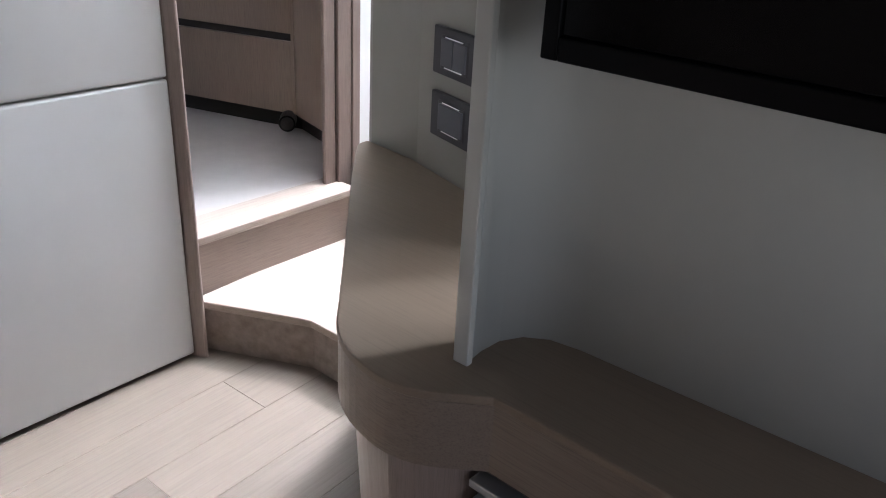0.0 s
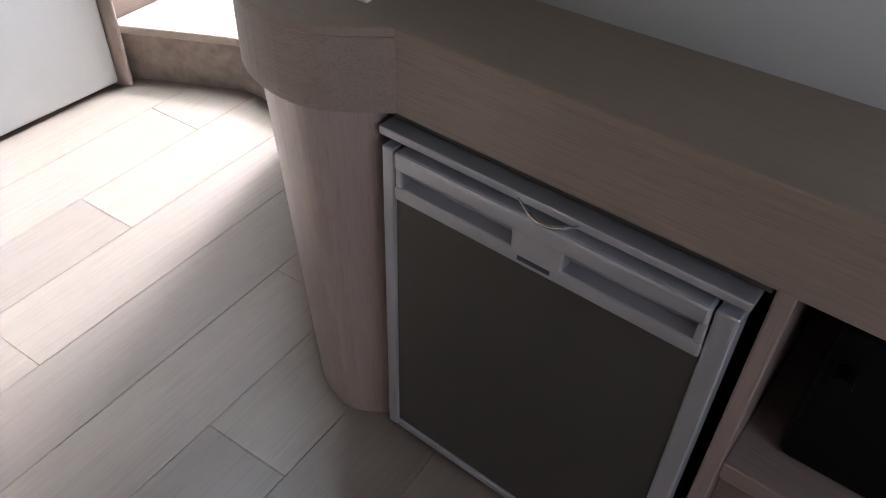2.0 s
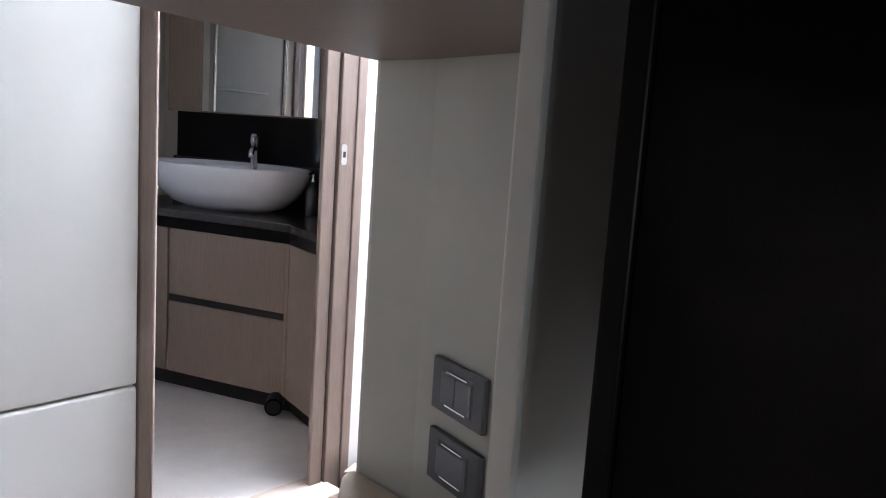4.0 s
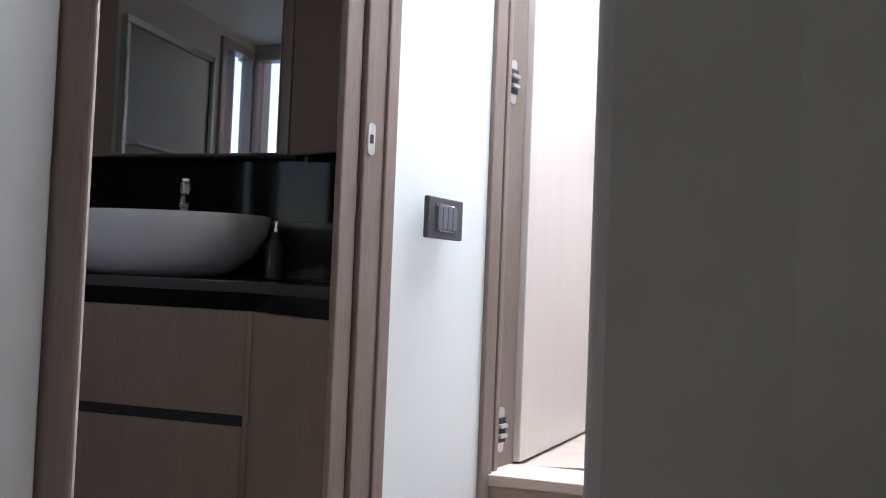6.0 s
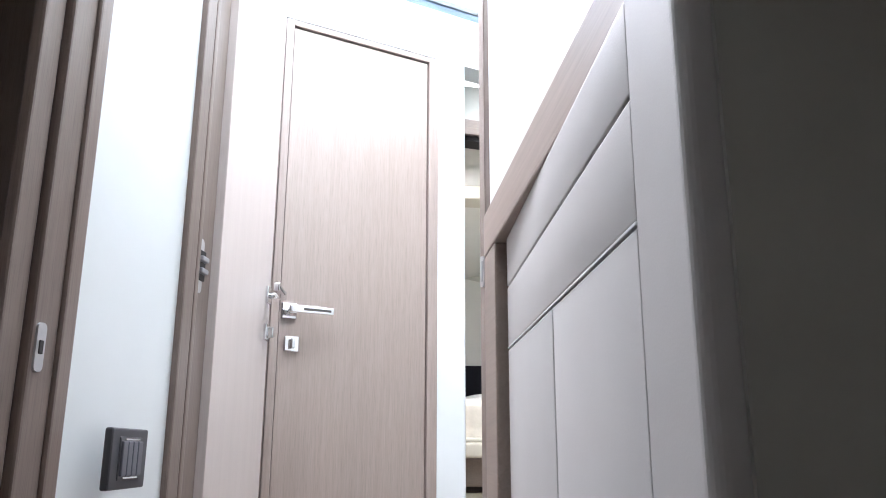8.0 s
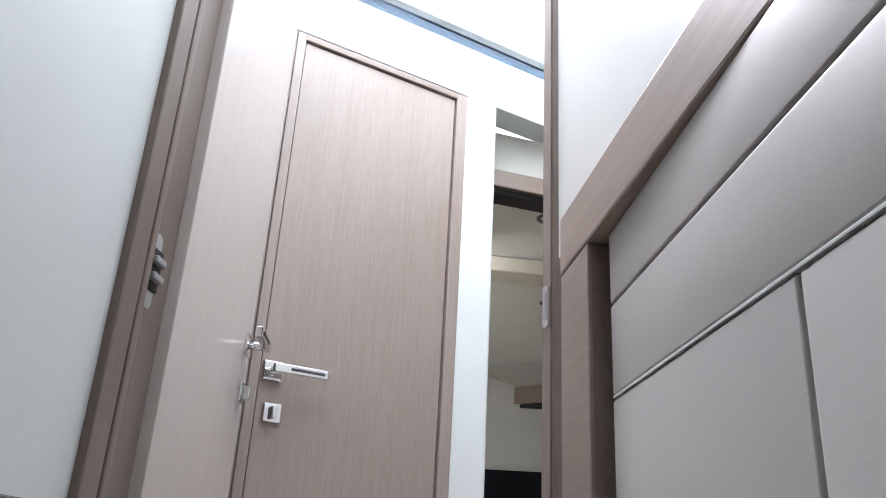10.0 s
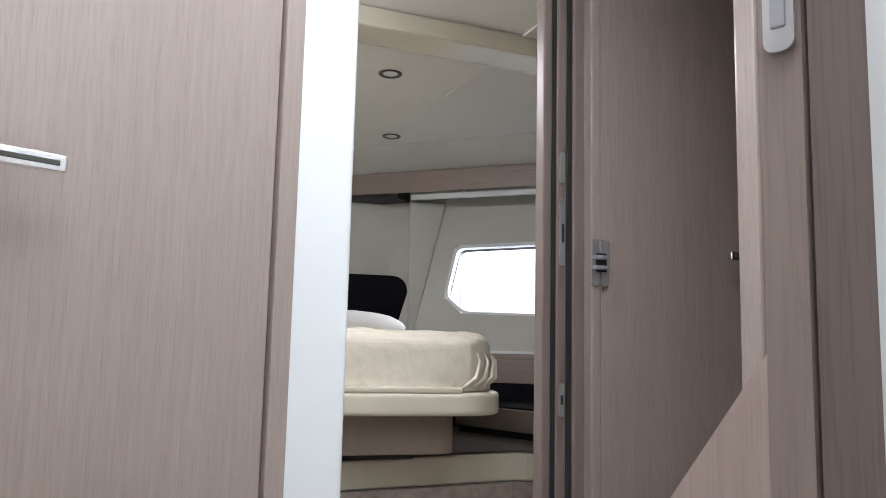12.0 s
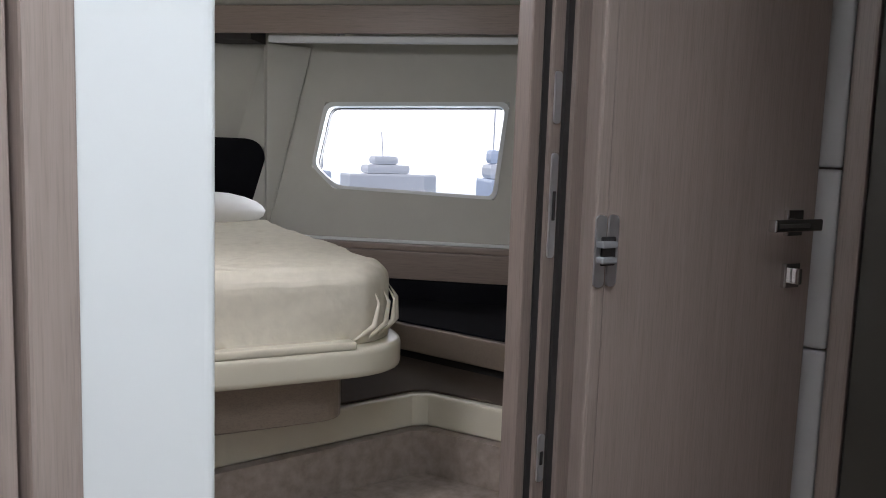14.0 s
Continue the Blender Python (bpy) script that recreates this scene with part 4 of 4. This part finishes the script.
def holed_wall(points, x0, x1, z0, z1, y0, y1):
    """A wall slab with one polygon opening, by a ring of quads from the opening to the border."""
    bm = bmesh.new()
    n = len(points)
    cx, cz = sum(p[0] for p in points) / n, sum(p[1] for p in points) / n
    outer = []
    for px, pz in points:
        dx, dz = px - cx, pz - cz
        k = min((x1 - cx) / dx if dx > 0 else (x0 - cx) / dx if dx < 0 else 9e9, (z1 - cz) / dz if dz > 0 else (z0 - cz) / dz if dz < 0 else 9e9)
        outer.append([cx + dx * k, cz + dz * k])
    ring = []
    corners = [(x0, z0), (x1, z0), (x1, z1), (x0, z1)]
    ang = lambda p: math.atan2(p[1] - cz, p[0] - cx)
    allp = sorted([(ang(o), tuple(o), points[i]) for i, o in enumerate(outer)] + [(ang(c), c, None) for c in corners])
    ins = [q[2] for q in allp]
    m = len(allp)
    for i in range(m):
        if ins[i] is None:
            j = i
            while ins[j % m] is None:
                j -= 1
            ring.append((allp[i][1], ins[j % m]))
        else:
            ring.append((allp[i][1], ins[i]))
    for y in (y0, y1):
        vo = [bm.verts.new((o[0], y, o[1])) for o, _ in ring]
        vi = {}
        for _, p in ring:
            if p not in vi:
                vi[p] = bm.verts.new((p[0], y, p[1]))
        for i in range(m):
            j = (i + 1) % m
            f = [vo[i], vo[j], vi[ring[j][1]]] + ([vi[ring[i][1]]] if ring[i][1] != ring[j][1] else [])
            bm.faces.new(f)
    for i in range(n):
        a, b = points[i], points[(i + 1) % n]
        bm.faces.new([bm.verts.new((a[0], y0, a[1])), bm.verts.new((b[0], y0, b[1])), bm.verts.new((b[0], y1, b[1])), bm.verts.new((a[0], y1, a[1]))])
    bmesh.ops.remove_doubles(bm, verts=bm.verts, dist=1e-5)
    bmesh.ops.recalc_face_normals(bm, faces=bm.faces)
    return bm


struct("wall_hull", holed_wall(WIN, -0.8, HL + 0.4, BF - 0.1, 2.62, 0.0, 0.10), LINER, "pale hull side with a slanted window", "wall", LEAN)
win = base("window_1", LEAN, "long slanted hull window with chamfered lower corner", "window", kind="structure")


def loop_frame(points, inset, y0, y1):
    """A frame that follows a polygon: from the outline to an inset outline."""
    n = len(points)
    cx, cz = sum(p[0] for p in points) / n, sum(p[1] for p in points) / n
    inner = [(px + (cx - px) * inset / max(0.2, abs(cx - px)), pz + (cz - pz) * inset / max(0.2, abs(cz - pz))) for px, pz in points]
    bm = bmesh.new()
    rows = [[bm.verts.new((px, y, pz)) for px, pz in q] for q, y in ((points, y0), (inner, y0), (inner, y1), (points, y1))]
    for r in range(4):
        a, b = rows[r], rows[(r + 1) % 4]
        for i in range(n):
            j = (i + 1) % n
            bm.faces.new((a[i], a[j], b[j], b[i]))
    bmesh.ops.recalc_face_normals(bm, faces=bm.faces)
    return bm


WR = rounded(WIN, 0.04, 4)
part("window_frame", loop_frame(WR, 0.018, -0.006, 0.03), WHITE, win, "white inner frame")
part("window_seal", loop_frame(WR, 0.012, 0.06, 0.09), GROOVE, win, "dark rubber seal")
pane = bmesh.new()
pane.faces.new([pane.verts.new((px, 0.08, pz)) for px, pz in WIN])
pn = part("pane", pane, GLASS, win, "clear pane")
pn.visible_shadow = False
# headboard side
wall("wall_head", (-0.2, 6.30), (2.42, 5.187), BF - 0.1, 2.56, 0.08, LINER, "pale wall behind the bed", 0.14)
wall("wall_aft_west", (0.28, 2.9), (-0.1, 6.3), BF - 0.1, 2.56, 0.08, LINER, "plain aft cabin wall")
wall("wall_aft_front", (-0.3, 2.87), (0.59, 3.09), BF - 0.1, 2.56, 0.05, LINER, "cabin side of the door wall", 0.02)
wall("wall_aft_east", (3.15, 3.83), (3.2, 2.95), BF - 0.1, 2.56, 0.08, LINER, "plain aft cabin wall")
wall("wall_aft_south", (3.25, 3.0), (1.29, 3.02), BF - 0.1, 2.56, -0.05, LINER, "cabin side of the alcove wall", 0.0)
# ceiling: near field, cross beam, far panels
struct("ceiling_aft", prism([(-0.4, 2.95), (0.5, 3.08), (3.8, 2.90), (3.8, 4.1), (2.95, 5.75), (-0.3, 6.6)], 2.503, 2.56), CEIL, "pale ceiling of the aft cabin", "ceiling")
CBM = along((0.4, 3.83), (2.9, 3.12))
struct("ceiling_beam", box(0, 2.6, 0.0, 0.16, 2.435, 2.502, 0.012), IVORY, "cream cross beam under the ceiling", "ceiling", CBM)
PCM = along((1.837, 4.342), (1.636, 3.688))
struct("ceiling_panel", box(0.0, 1.2, 0.0, 1.3, 2.496, 2.5035, 0.004), CEIL, "large ceiling panel with a fine edge joint", "ceiling", PCM)


def downlight(x, y, z):
    ob = base("ceiling_light", pose(x, y, z), "small recessed round ceiling light, switched off", "ceiling light", "downlights")
    part("ring", lathe([(0.030, -0.001), (0.043, -0.006), (0.046, -0.003), (0.046, 0.0), (0.028, 0.0)], 24), FRIDGE, ob, "dark steel ring", None, True)
    part("lens", lathe([(0.029, -0.002), (0.010, -0.003), (0.002, -0.003)], 20), LINEN, ob)
    return ob


dl = downlight(0.945, 3.235, 2.503)
for x, y in ((1.464, 4.115), (1.995, 4.865)):
    copy_thing(dl, pose(x, y, 2.503))
sp = base("smoke_sensor", pose(1.22, 3.32, 2.503), "tiny white ceiling sensor", "sensor")
part("body", lathe([(0.012, -0.008), (0.014, 0.0), (0.004, 0.0)], 14), WHITE, sp)

# cove, valance, blind rail
cove = bmesh.new()
cs = [(-0.115, 2.40), (-0.33, 2.499), (-0.33, 2.502), (0.10, 2.502), (0.10, 2.40)]
ca, cb = [cove.verts.new((-0.75, y, z)) for y, z in cs], [cove.verts.new((HL - 0.02, y, z)) for y, z in cs]
cove.faces.new(ca), cove.faces.new(cb[::-1])
for i in range(5):
    cove.faces.new((ca[i], cb[i], cb[(i + 1) % 5], ca[(i + 1) % 5]))
bmesh.ops.recalc_face_normals(cove, faces=cove.faces)
struct("trim_cove", cove, LINER, "pale sloping cove along the hull side", "trim", HM)
val = base("valance", HM, "oak valance above the window with a blind slot", "valance")
part("board", box(-0.75, HL - 0.02, -0.135, -0.113, 2.285, 2.40, 0.004), OAK_X, val)
part("soffit_board", box(-0.06, HL - 0.02, -0.112, 0.02, 2.318, 2.33, 0.002), LINER, val)
# Near-black solid painted in for the shade below the valance.
part("gap_shade", box(-0.75, -0.062, -0.112, 0.05, 2.262, 2.39), GROOVE, val, "near-black box painting the shade over the head panel")
rail = base("blind_rail", HM, "slim white blind rail below the valance", "blind")
part("rail", box(0.0, HL - 0.03, -0.075, -0.045, 2.255, 2.285, 0.006), WHITE, rail)
part("bracket", box(0.3, 0.32, -0.07, -0.0, 2.285, 2.318, 0.002), WHITE, rail)
# curved white column between headboard and window
col = bmesh.new()
low = [(2.47, 5.36), (2.362, 5.190), (2.372, 5.178), (2.50, 5.30)]
high = [(2.47, 5.36), (2.362, 5.190), (2.555, 5.115), (2.62, 5.30)]
cv = [[col.verts.new((x, y, z)) for x, y in q] for q, z in ((low, BF), (low, 1.43), (high, 2.26))]
for a, b in zip(cv, cv[1:]):
    for i in range(4):
        col.faces.new((a[i], a[(i + 1) % 4], b[(i + 1) % 4], b[i]))
col.faces.new(cv[0]), col.faces.new(cv[-1])
bmesh.ops.recalc_face_normals(col, faces=col.faces)
bmesh.ops.bevel(col, geom=[e for e in col.edges if abs(e.verts[0].co.z - e.verts[1].co.z) > 0.1], offset=0.006, segments=3, affect="EDGES", profile=0.5)
struct("wall_column", col, LINER, "softly rounded white column beside the window", "wall", None, False)

# side ledge and built-in side furniture below the window
sd = base("side_cabinet", HM, "oak side cabinet with black fabric panels below the window", "cabinet")
part("ledge", box(0.0, HL - 0.03, -0.19, -0.002, 1.400, 1.428, 0.006), OAK_X, sd, "oak ledge")
part("ledge_lip", box(0.0, HL - 0.03, -0.165, -0.15, 1.429, 1.442, 0.003), WHITE, sd, "white ledge lip")
part("upper_front", box(0.0, HL - 0.03, -0.205, -0.185, 1.285, 1.400, 0.004), OAK_X, sd)
part("fabric_panel", box(0.0, HL - 0.03, -0.195, -0.165, 1.055, 1.283, 0.008), BLACKPAD, sd, "black fabric panel")
SPL = [(2.19, 4.55), (2.262, 3.15), (3.1, 3.15), (3.1, 3.75), (2.66, 4.55)]
HMI = HM.inverted()
# The shade under the oak band, painted as a near-black solid.
part("shadow_gap", prism([(x + 0.025, y) for x, y in SPL], 1.064, 1.096), GROOVE, sd, "near-black block for the shade in the gap", HMI)
part("lower_front", prism(SPL, 1.097, 1.190, 0.004), OAK_AP, sd, "oak lower band", HMI)
part("fabric_top", prism([(x + 0.02, y) for x, y in SPL], 1.191, 1.199, 0.003), BLACKPAD, sd, "black fabric top", HMI)
part("body", box(0.0, HL - 0.03, -0.164, -0.002, BF, 1.399), OAK_X, sd)

# cream platform around the bed
PLT = [(0.2, 4.17), (1.311, 3.985), (1.895, 3.855), (1.935, 3.825), (1.985, 3.56), (2.05, 3.25), (3.4, 3.25), (3.2, 3.7), (2.4, 5.1), (0.0, 6.1)]
plat = base("bed_platform", pose(0, 0, 0), "cream moulded platform with a carpeted riser", "platform")
part("riser", prism(PLT, BF, 0.956), SUEDE, plat, "brown carpet riser")
part("cream_band", prism([(x + 0.028, y + 0.022) for x, y in PLT], 0.958, 1.058, 0.010, 3), IVORY, plat, "cream moulded band")
part("tread", prism([(x + 0.052, y + 0.046) for x, y in PLT], 1.0585, 1.066, 0.002), TREAD, plat, "brown tread")

# ---- bed ----
BDM = along((1.655, 3.685), (0.18, 4.31))
bed = base("bed", BDM, "island bed with a cream moulded plinth on an oak base", "bed")
# local x runs across the foot, local -y runs to the headboard
SL = rounded([(-0.055, 0.03), (1.62, 0.03), (1.62, -1.72), (-0.055, -1.72)], [0.22, 0.22, 0, 0], 10)
part("plinth", prism(SL, 1.222, 1.30, 0.018, 4), IVORY, bed, "glossy cream plinth", None, True)
part("plinth_lip", box(0.13, 1.62, -0.06, 0.028, 1.296, 1.318, 0.008, 3), IVORY, bed, "raised lip along the foot", None, True)
part("base", prism(rounded([(0.115, -0.06), (1.48, -0.06), (1.48, -1.6), (0.115, -1.6)], [0.10, 0.10, 0, 0], 8), 1.088, 1.221, 0.004), OAK_AP, bed, "rounded oak base")
# Shade under the bed base, painted as a near-black block.
part("recess", prism([(0.26, -0.12), (1.4, -0.12), (1.4, -1.5), (0.26, -1.5)], 1.067, 1.087), GROOVE, bed, "recess blackened to paint its shade")
mat = base("mattress", BDM @ pose(0, 0, 0), "mattress under a draped cream bed cover", "mattress")


def quilt(x0, x1, y0, y1, z0, z1, r, nx, ny):
    """A soft block with rounded plan and top edges, slightly creased."""
    bm = bmesh.new()
    bmesh.ops.create_cube(bm, size=1.0)
    for v in bm.verts:
        v.co = Vector((x0 + (v.co.x + 0.5) * (x1 - x0), y0 + (v.co.y + 0.5) * (y1 - y0), z0 + (v.co.z + 0.5) * (z1 - z0)))
    up = [e for e in bm.edges if abs(e.verts[0].co.z - e.verts[1].co.z) > 1e-4]
    bmesh.ops.bevel(bm, geom=up, offset=0.17, segments=6, affect="EDGES", profile=0.5)
    flat = [e for e in bm.edges if all(v.co.z > z1 - 1e-4 for v in e.verts) and len(e.link_faces) == 2 and any(abs(f.normal.z) < 0.5 for f in e.link_faces)]
    bmesh.ops.bevel(bm, geom=flat, offset=r, segments=6, affect="EDGES", profile=0.5)
    bmesh.ops.triangulate(bm, faces=bm.faces)
    for _ in range(6):
        long = [e for e in bm.edges if e.calc_length() > 0.045]
        bmesh.ops.subdivide_edges(bm, edges=long, cuts=1)
        bmesh.ops.triangulate(bm, faces=[f for f in bm.faces if len(f.verts) > 3])
    for v in bm.verts:
        p = v.co
        n = noise.noise(Vector((p.x * 5, p.y * 5, p.z * 9)))
        c = noise.noise(Vector((p.x * 16 + 3, p.y * 7, p.z * 4)))
        w = noise.noise(Vector((p.x * 5 + 1.5 * p.y, p.y * 26, 2.0))) + 0.6 * noise.noise(Vector((p.x * 12, p.y * 48, 5.0)))
        low = max(0.0, min(1.0, (z1 - p.z) / (z1 - z0)))
        out = Vector((p.x - (x0 + x1) / 2, p.y - (y0 + y1) / 2, 0)).normalized()
        v.co = p + Vector((0, 0, 0.005 * n + 0.003 * c + 0.009 * w)) * (1 - low) + out * (0.010 * n + 0.007 * c) * low
    return bm


part("cover", quilt(-0.025, 1.57, -1.70, -0.005, 1.303, 1.505, 0.055, 10, 10), COVER, mat, "creased cream cover", None, True)
tuck = bmesh.new()
for k in range(4):
    a = 0.35 + 0.24 * k
    pts = [(-0.025 + 0.17 - 0.165 * math.cos(a), -0.18 + 0.165 * math.sin(a), 1.445), (-0.025 + 0.165 - 0.185 * math.cos(a + 0.05), -0.175 + 0.185 * math.sin(a + 0.05), 1.405), (-0.025 + 0.165 - 0.186 * math.cos(a + 0.14), -0.175 + 0.186 * math.sin(a + 0.14), 1.35), (-0.025 + 0.18 - 0.17 * math.cos(a + 0.35), -0.185 + 0.17 * math.sin(a + 0.35), 1.306)]
    tube(pts, [0.001, 0.005, 0.008, 0.004], 8, tuck)
part("tucked_fold", tuck, COVER, mat, "gathered cover folds at the corner", None, True)
pillow = base("pillow", BDM @ pose(0.40, -1.47, 1.475, 12, 0, 0), "white pillow leaning at the head of the bed", "pillow")
pb = bmesh.new()
bmesh.ops.create_icosphere(pb, subdivisions=3, radius=1.0)
for v in pb.verts:
    x, y, z = v.co
    v.co = Vector((math.copysign(abs(x) ** 0.6, x) * 0.40, math.copysign(abs(y) ** 0.6, y) * 0.24, z * 0.085 * (1 - 0.5 * (x * x + y * y) ** 2 * 0.5) + 0.05))
part("case", pb, LINEN, pillow, "", None, True)
hb = base("headboard", BDM, "low black fabric headboard with rounded corners", "headboard")
hbm = bmesh.new()
hp = rounded([(-0.075, 1.30), (1.60, 1.30), (1.60, 1.845), (-0.075, 1.845)], [0, 0, 0.10, 0.10], 8)
for y in (-1.725, -1.775):
    hbm.faces.new([hbm.verts.new((px, y, pz)) for px, pz in hp])
hbm.verts.ensure_lookup_table()
n = len(hp)
for i in range(n):
    j = (i + 1) % n
    hbm.faces.new((hbm.verts[i], hbm.verts[j], hbm.verts[n + j], hbm.verts[n + i]))
bmesh.ops.recalc_face_normals(hbm, faces=hbm.faces)
part("panel", hbm, BLACKPAD, hb)

for ob in scene.collection.objects:
    if ob not in before_aft and ob.parent is None:
        ob.matrix_basis = AFT @ ob.matrix_basis

# ---- outside ----
struct("water", prism([(-300, -300), (300, -300), (300, 300), (-300, 300)], -0.9, -0.6), WATER, "harbour water to the horizon", "water")
for x, y, L, h, mat_, rz in ((18.3, 26.5, 2.6, 2.5, HULL_BLUE, 25), (23.4, 22.8, 2.2, 2.3, HULL_BLUE, 60), (27, 32, 4.5, 1.8, HULL, -20)):
    boat = base("moored_boat", pose(x, y, -0.6, 0, 0, rz), "distant moored motor boat", "boat", "moored boats")
    part("hull", prism([(-L / 2, -L * 0.14), (L * 0.3, -L * 0.14), (L / 2, 0), (L * 0.3, L * 0.14), (-L / 2, L * 0.14)], 0, h * 0.55, 0.1), mat_, boat)
    part("cabin", prism([(-L * 0.3, -L * 0.1), (L * 0.15, -L * 0.1), (L * 0.2, 0), (L * 0.15, L * 0.1), (-L * 0.3, L * 0.1)], h * 0.55, h * 0.78, 0.15), HULL, boat)
    part("flybridge", prism([(-L * 0.22, -L * 0.08), (L * 0.02, -L * 0.08), (L * 0.07, 0), (L * 0.02, L * 0.08), (-L * 0.22, L * 0.08)], h * 0.78, h, 0.15), mat_, boat)
    part("mast", tube([(-L * 0.1, 0, h), (-L * 0.12, 0, h * 1.6)], 0.03, 6), HULL, boat)

haze, hn, hb_ = nodes_of("far_haze", 0.9)
em = hn.nodes.new("ShaderNodeEmission")
em.inputs["Color"].default_value, em.inputs["Strength"].default_value = (0.95, 0.98, 1.0, 1), 4.0
hn.links.new(em.outputs[0], hn.nodes["Material Output"].inputs["Surface"])
struct("backdrop", box(-85, 55, 0, 0.5, -8, 85), haze, "bright hazy sky and shore beyond the harbour", "backdrop", pose(46, 50, 0, 0, 0, -45))

# ---- floor planks ----
FD = radians(75.5)
fm = pose(0, 0, 0, 0, 0, math.degrees(FD))
plank_me = {}


def plank(parent, m, x, y, L, w, z, mat_):
    key = (round(L, 3), round(w, 3), mat_.name)
    if key not in plank_me:
        bm = box(-L / 2, L / 2, -w / 2, w / 2, -0.012, 0.0, 0.0012, 1)
        me = bpy.data.meshes.new("plank")
        bm.to_mesh(me)
        bm.free()
        me.materials.append(mat_)
        plank_me[key] = me
    ob = new("plank", plank_me[key])
    ob.parent = parent
    ob.matrix_basis = m @ pose(x, y, z)


def clipped(m, y, x0, x1, outline):
    """The stretch from x0 to x1 of a plank row that lies inside a convex plan outline."""
    p, d = m @ Vector((0, y, 0)), m.to_3x3() @ Vector((1, 0, 0))
    for a, b in zip(outline, outline[1:] + outline[:1]):
        n = Vector((-(b[1] - a[1]), b[0] - a[0], 0))
        k, c = n.dot(d), n.dot(Vector((a[0], a[1], 0)) - p)
        if k > 1e-6:
            x0 = max(x0, c / k)
        elif k < -1e-6:
            x1 = min(x1, c / k)
        elif c > 0:
            return 0, 0
    return x0, x1


CABIN = [(-1.68, -2.54), (2.34, -2.54), (2.34, 0.36), (-0.05, 0.85), (-0.80, 0.85)]
HALL = [(-0.42, 1.97), (1.98, 1.93), (1.98, 3.04), (0.5, 3.06), (-0.28, 2.84)]
fl = bpy.data.objects["floor"]
W = 0.182
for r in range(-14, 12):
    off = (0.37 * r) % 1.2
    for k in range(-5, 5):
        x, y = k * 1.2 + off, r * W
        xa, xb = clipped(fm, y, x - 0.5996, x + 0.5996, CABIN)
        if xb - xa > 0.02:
            plank(fl, fm, (xa + xb) / 2, y, xb - xa, W - 0.0007, 0.0, PLANK_SHADED)
fl2 = bpy.data.objects["floor_lobby"]
lm2 = pose(0, 0, 0, 0, 0, 17)
for r in range(7, 22):
    for k in range(-2, 5):
        x, y = k * 0.8 + (0.33 * r) % 0.8, r * 0.16
        xa, xb = clipped(lm2, y, x - 0.3993, x + 0.3993, HALL)
        if xb - xa > 0.02:
            plank(fl2, lm2, (xa + xb) / 2, y, xb - xa, 0.1588, LOBBY, PLANK)
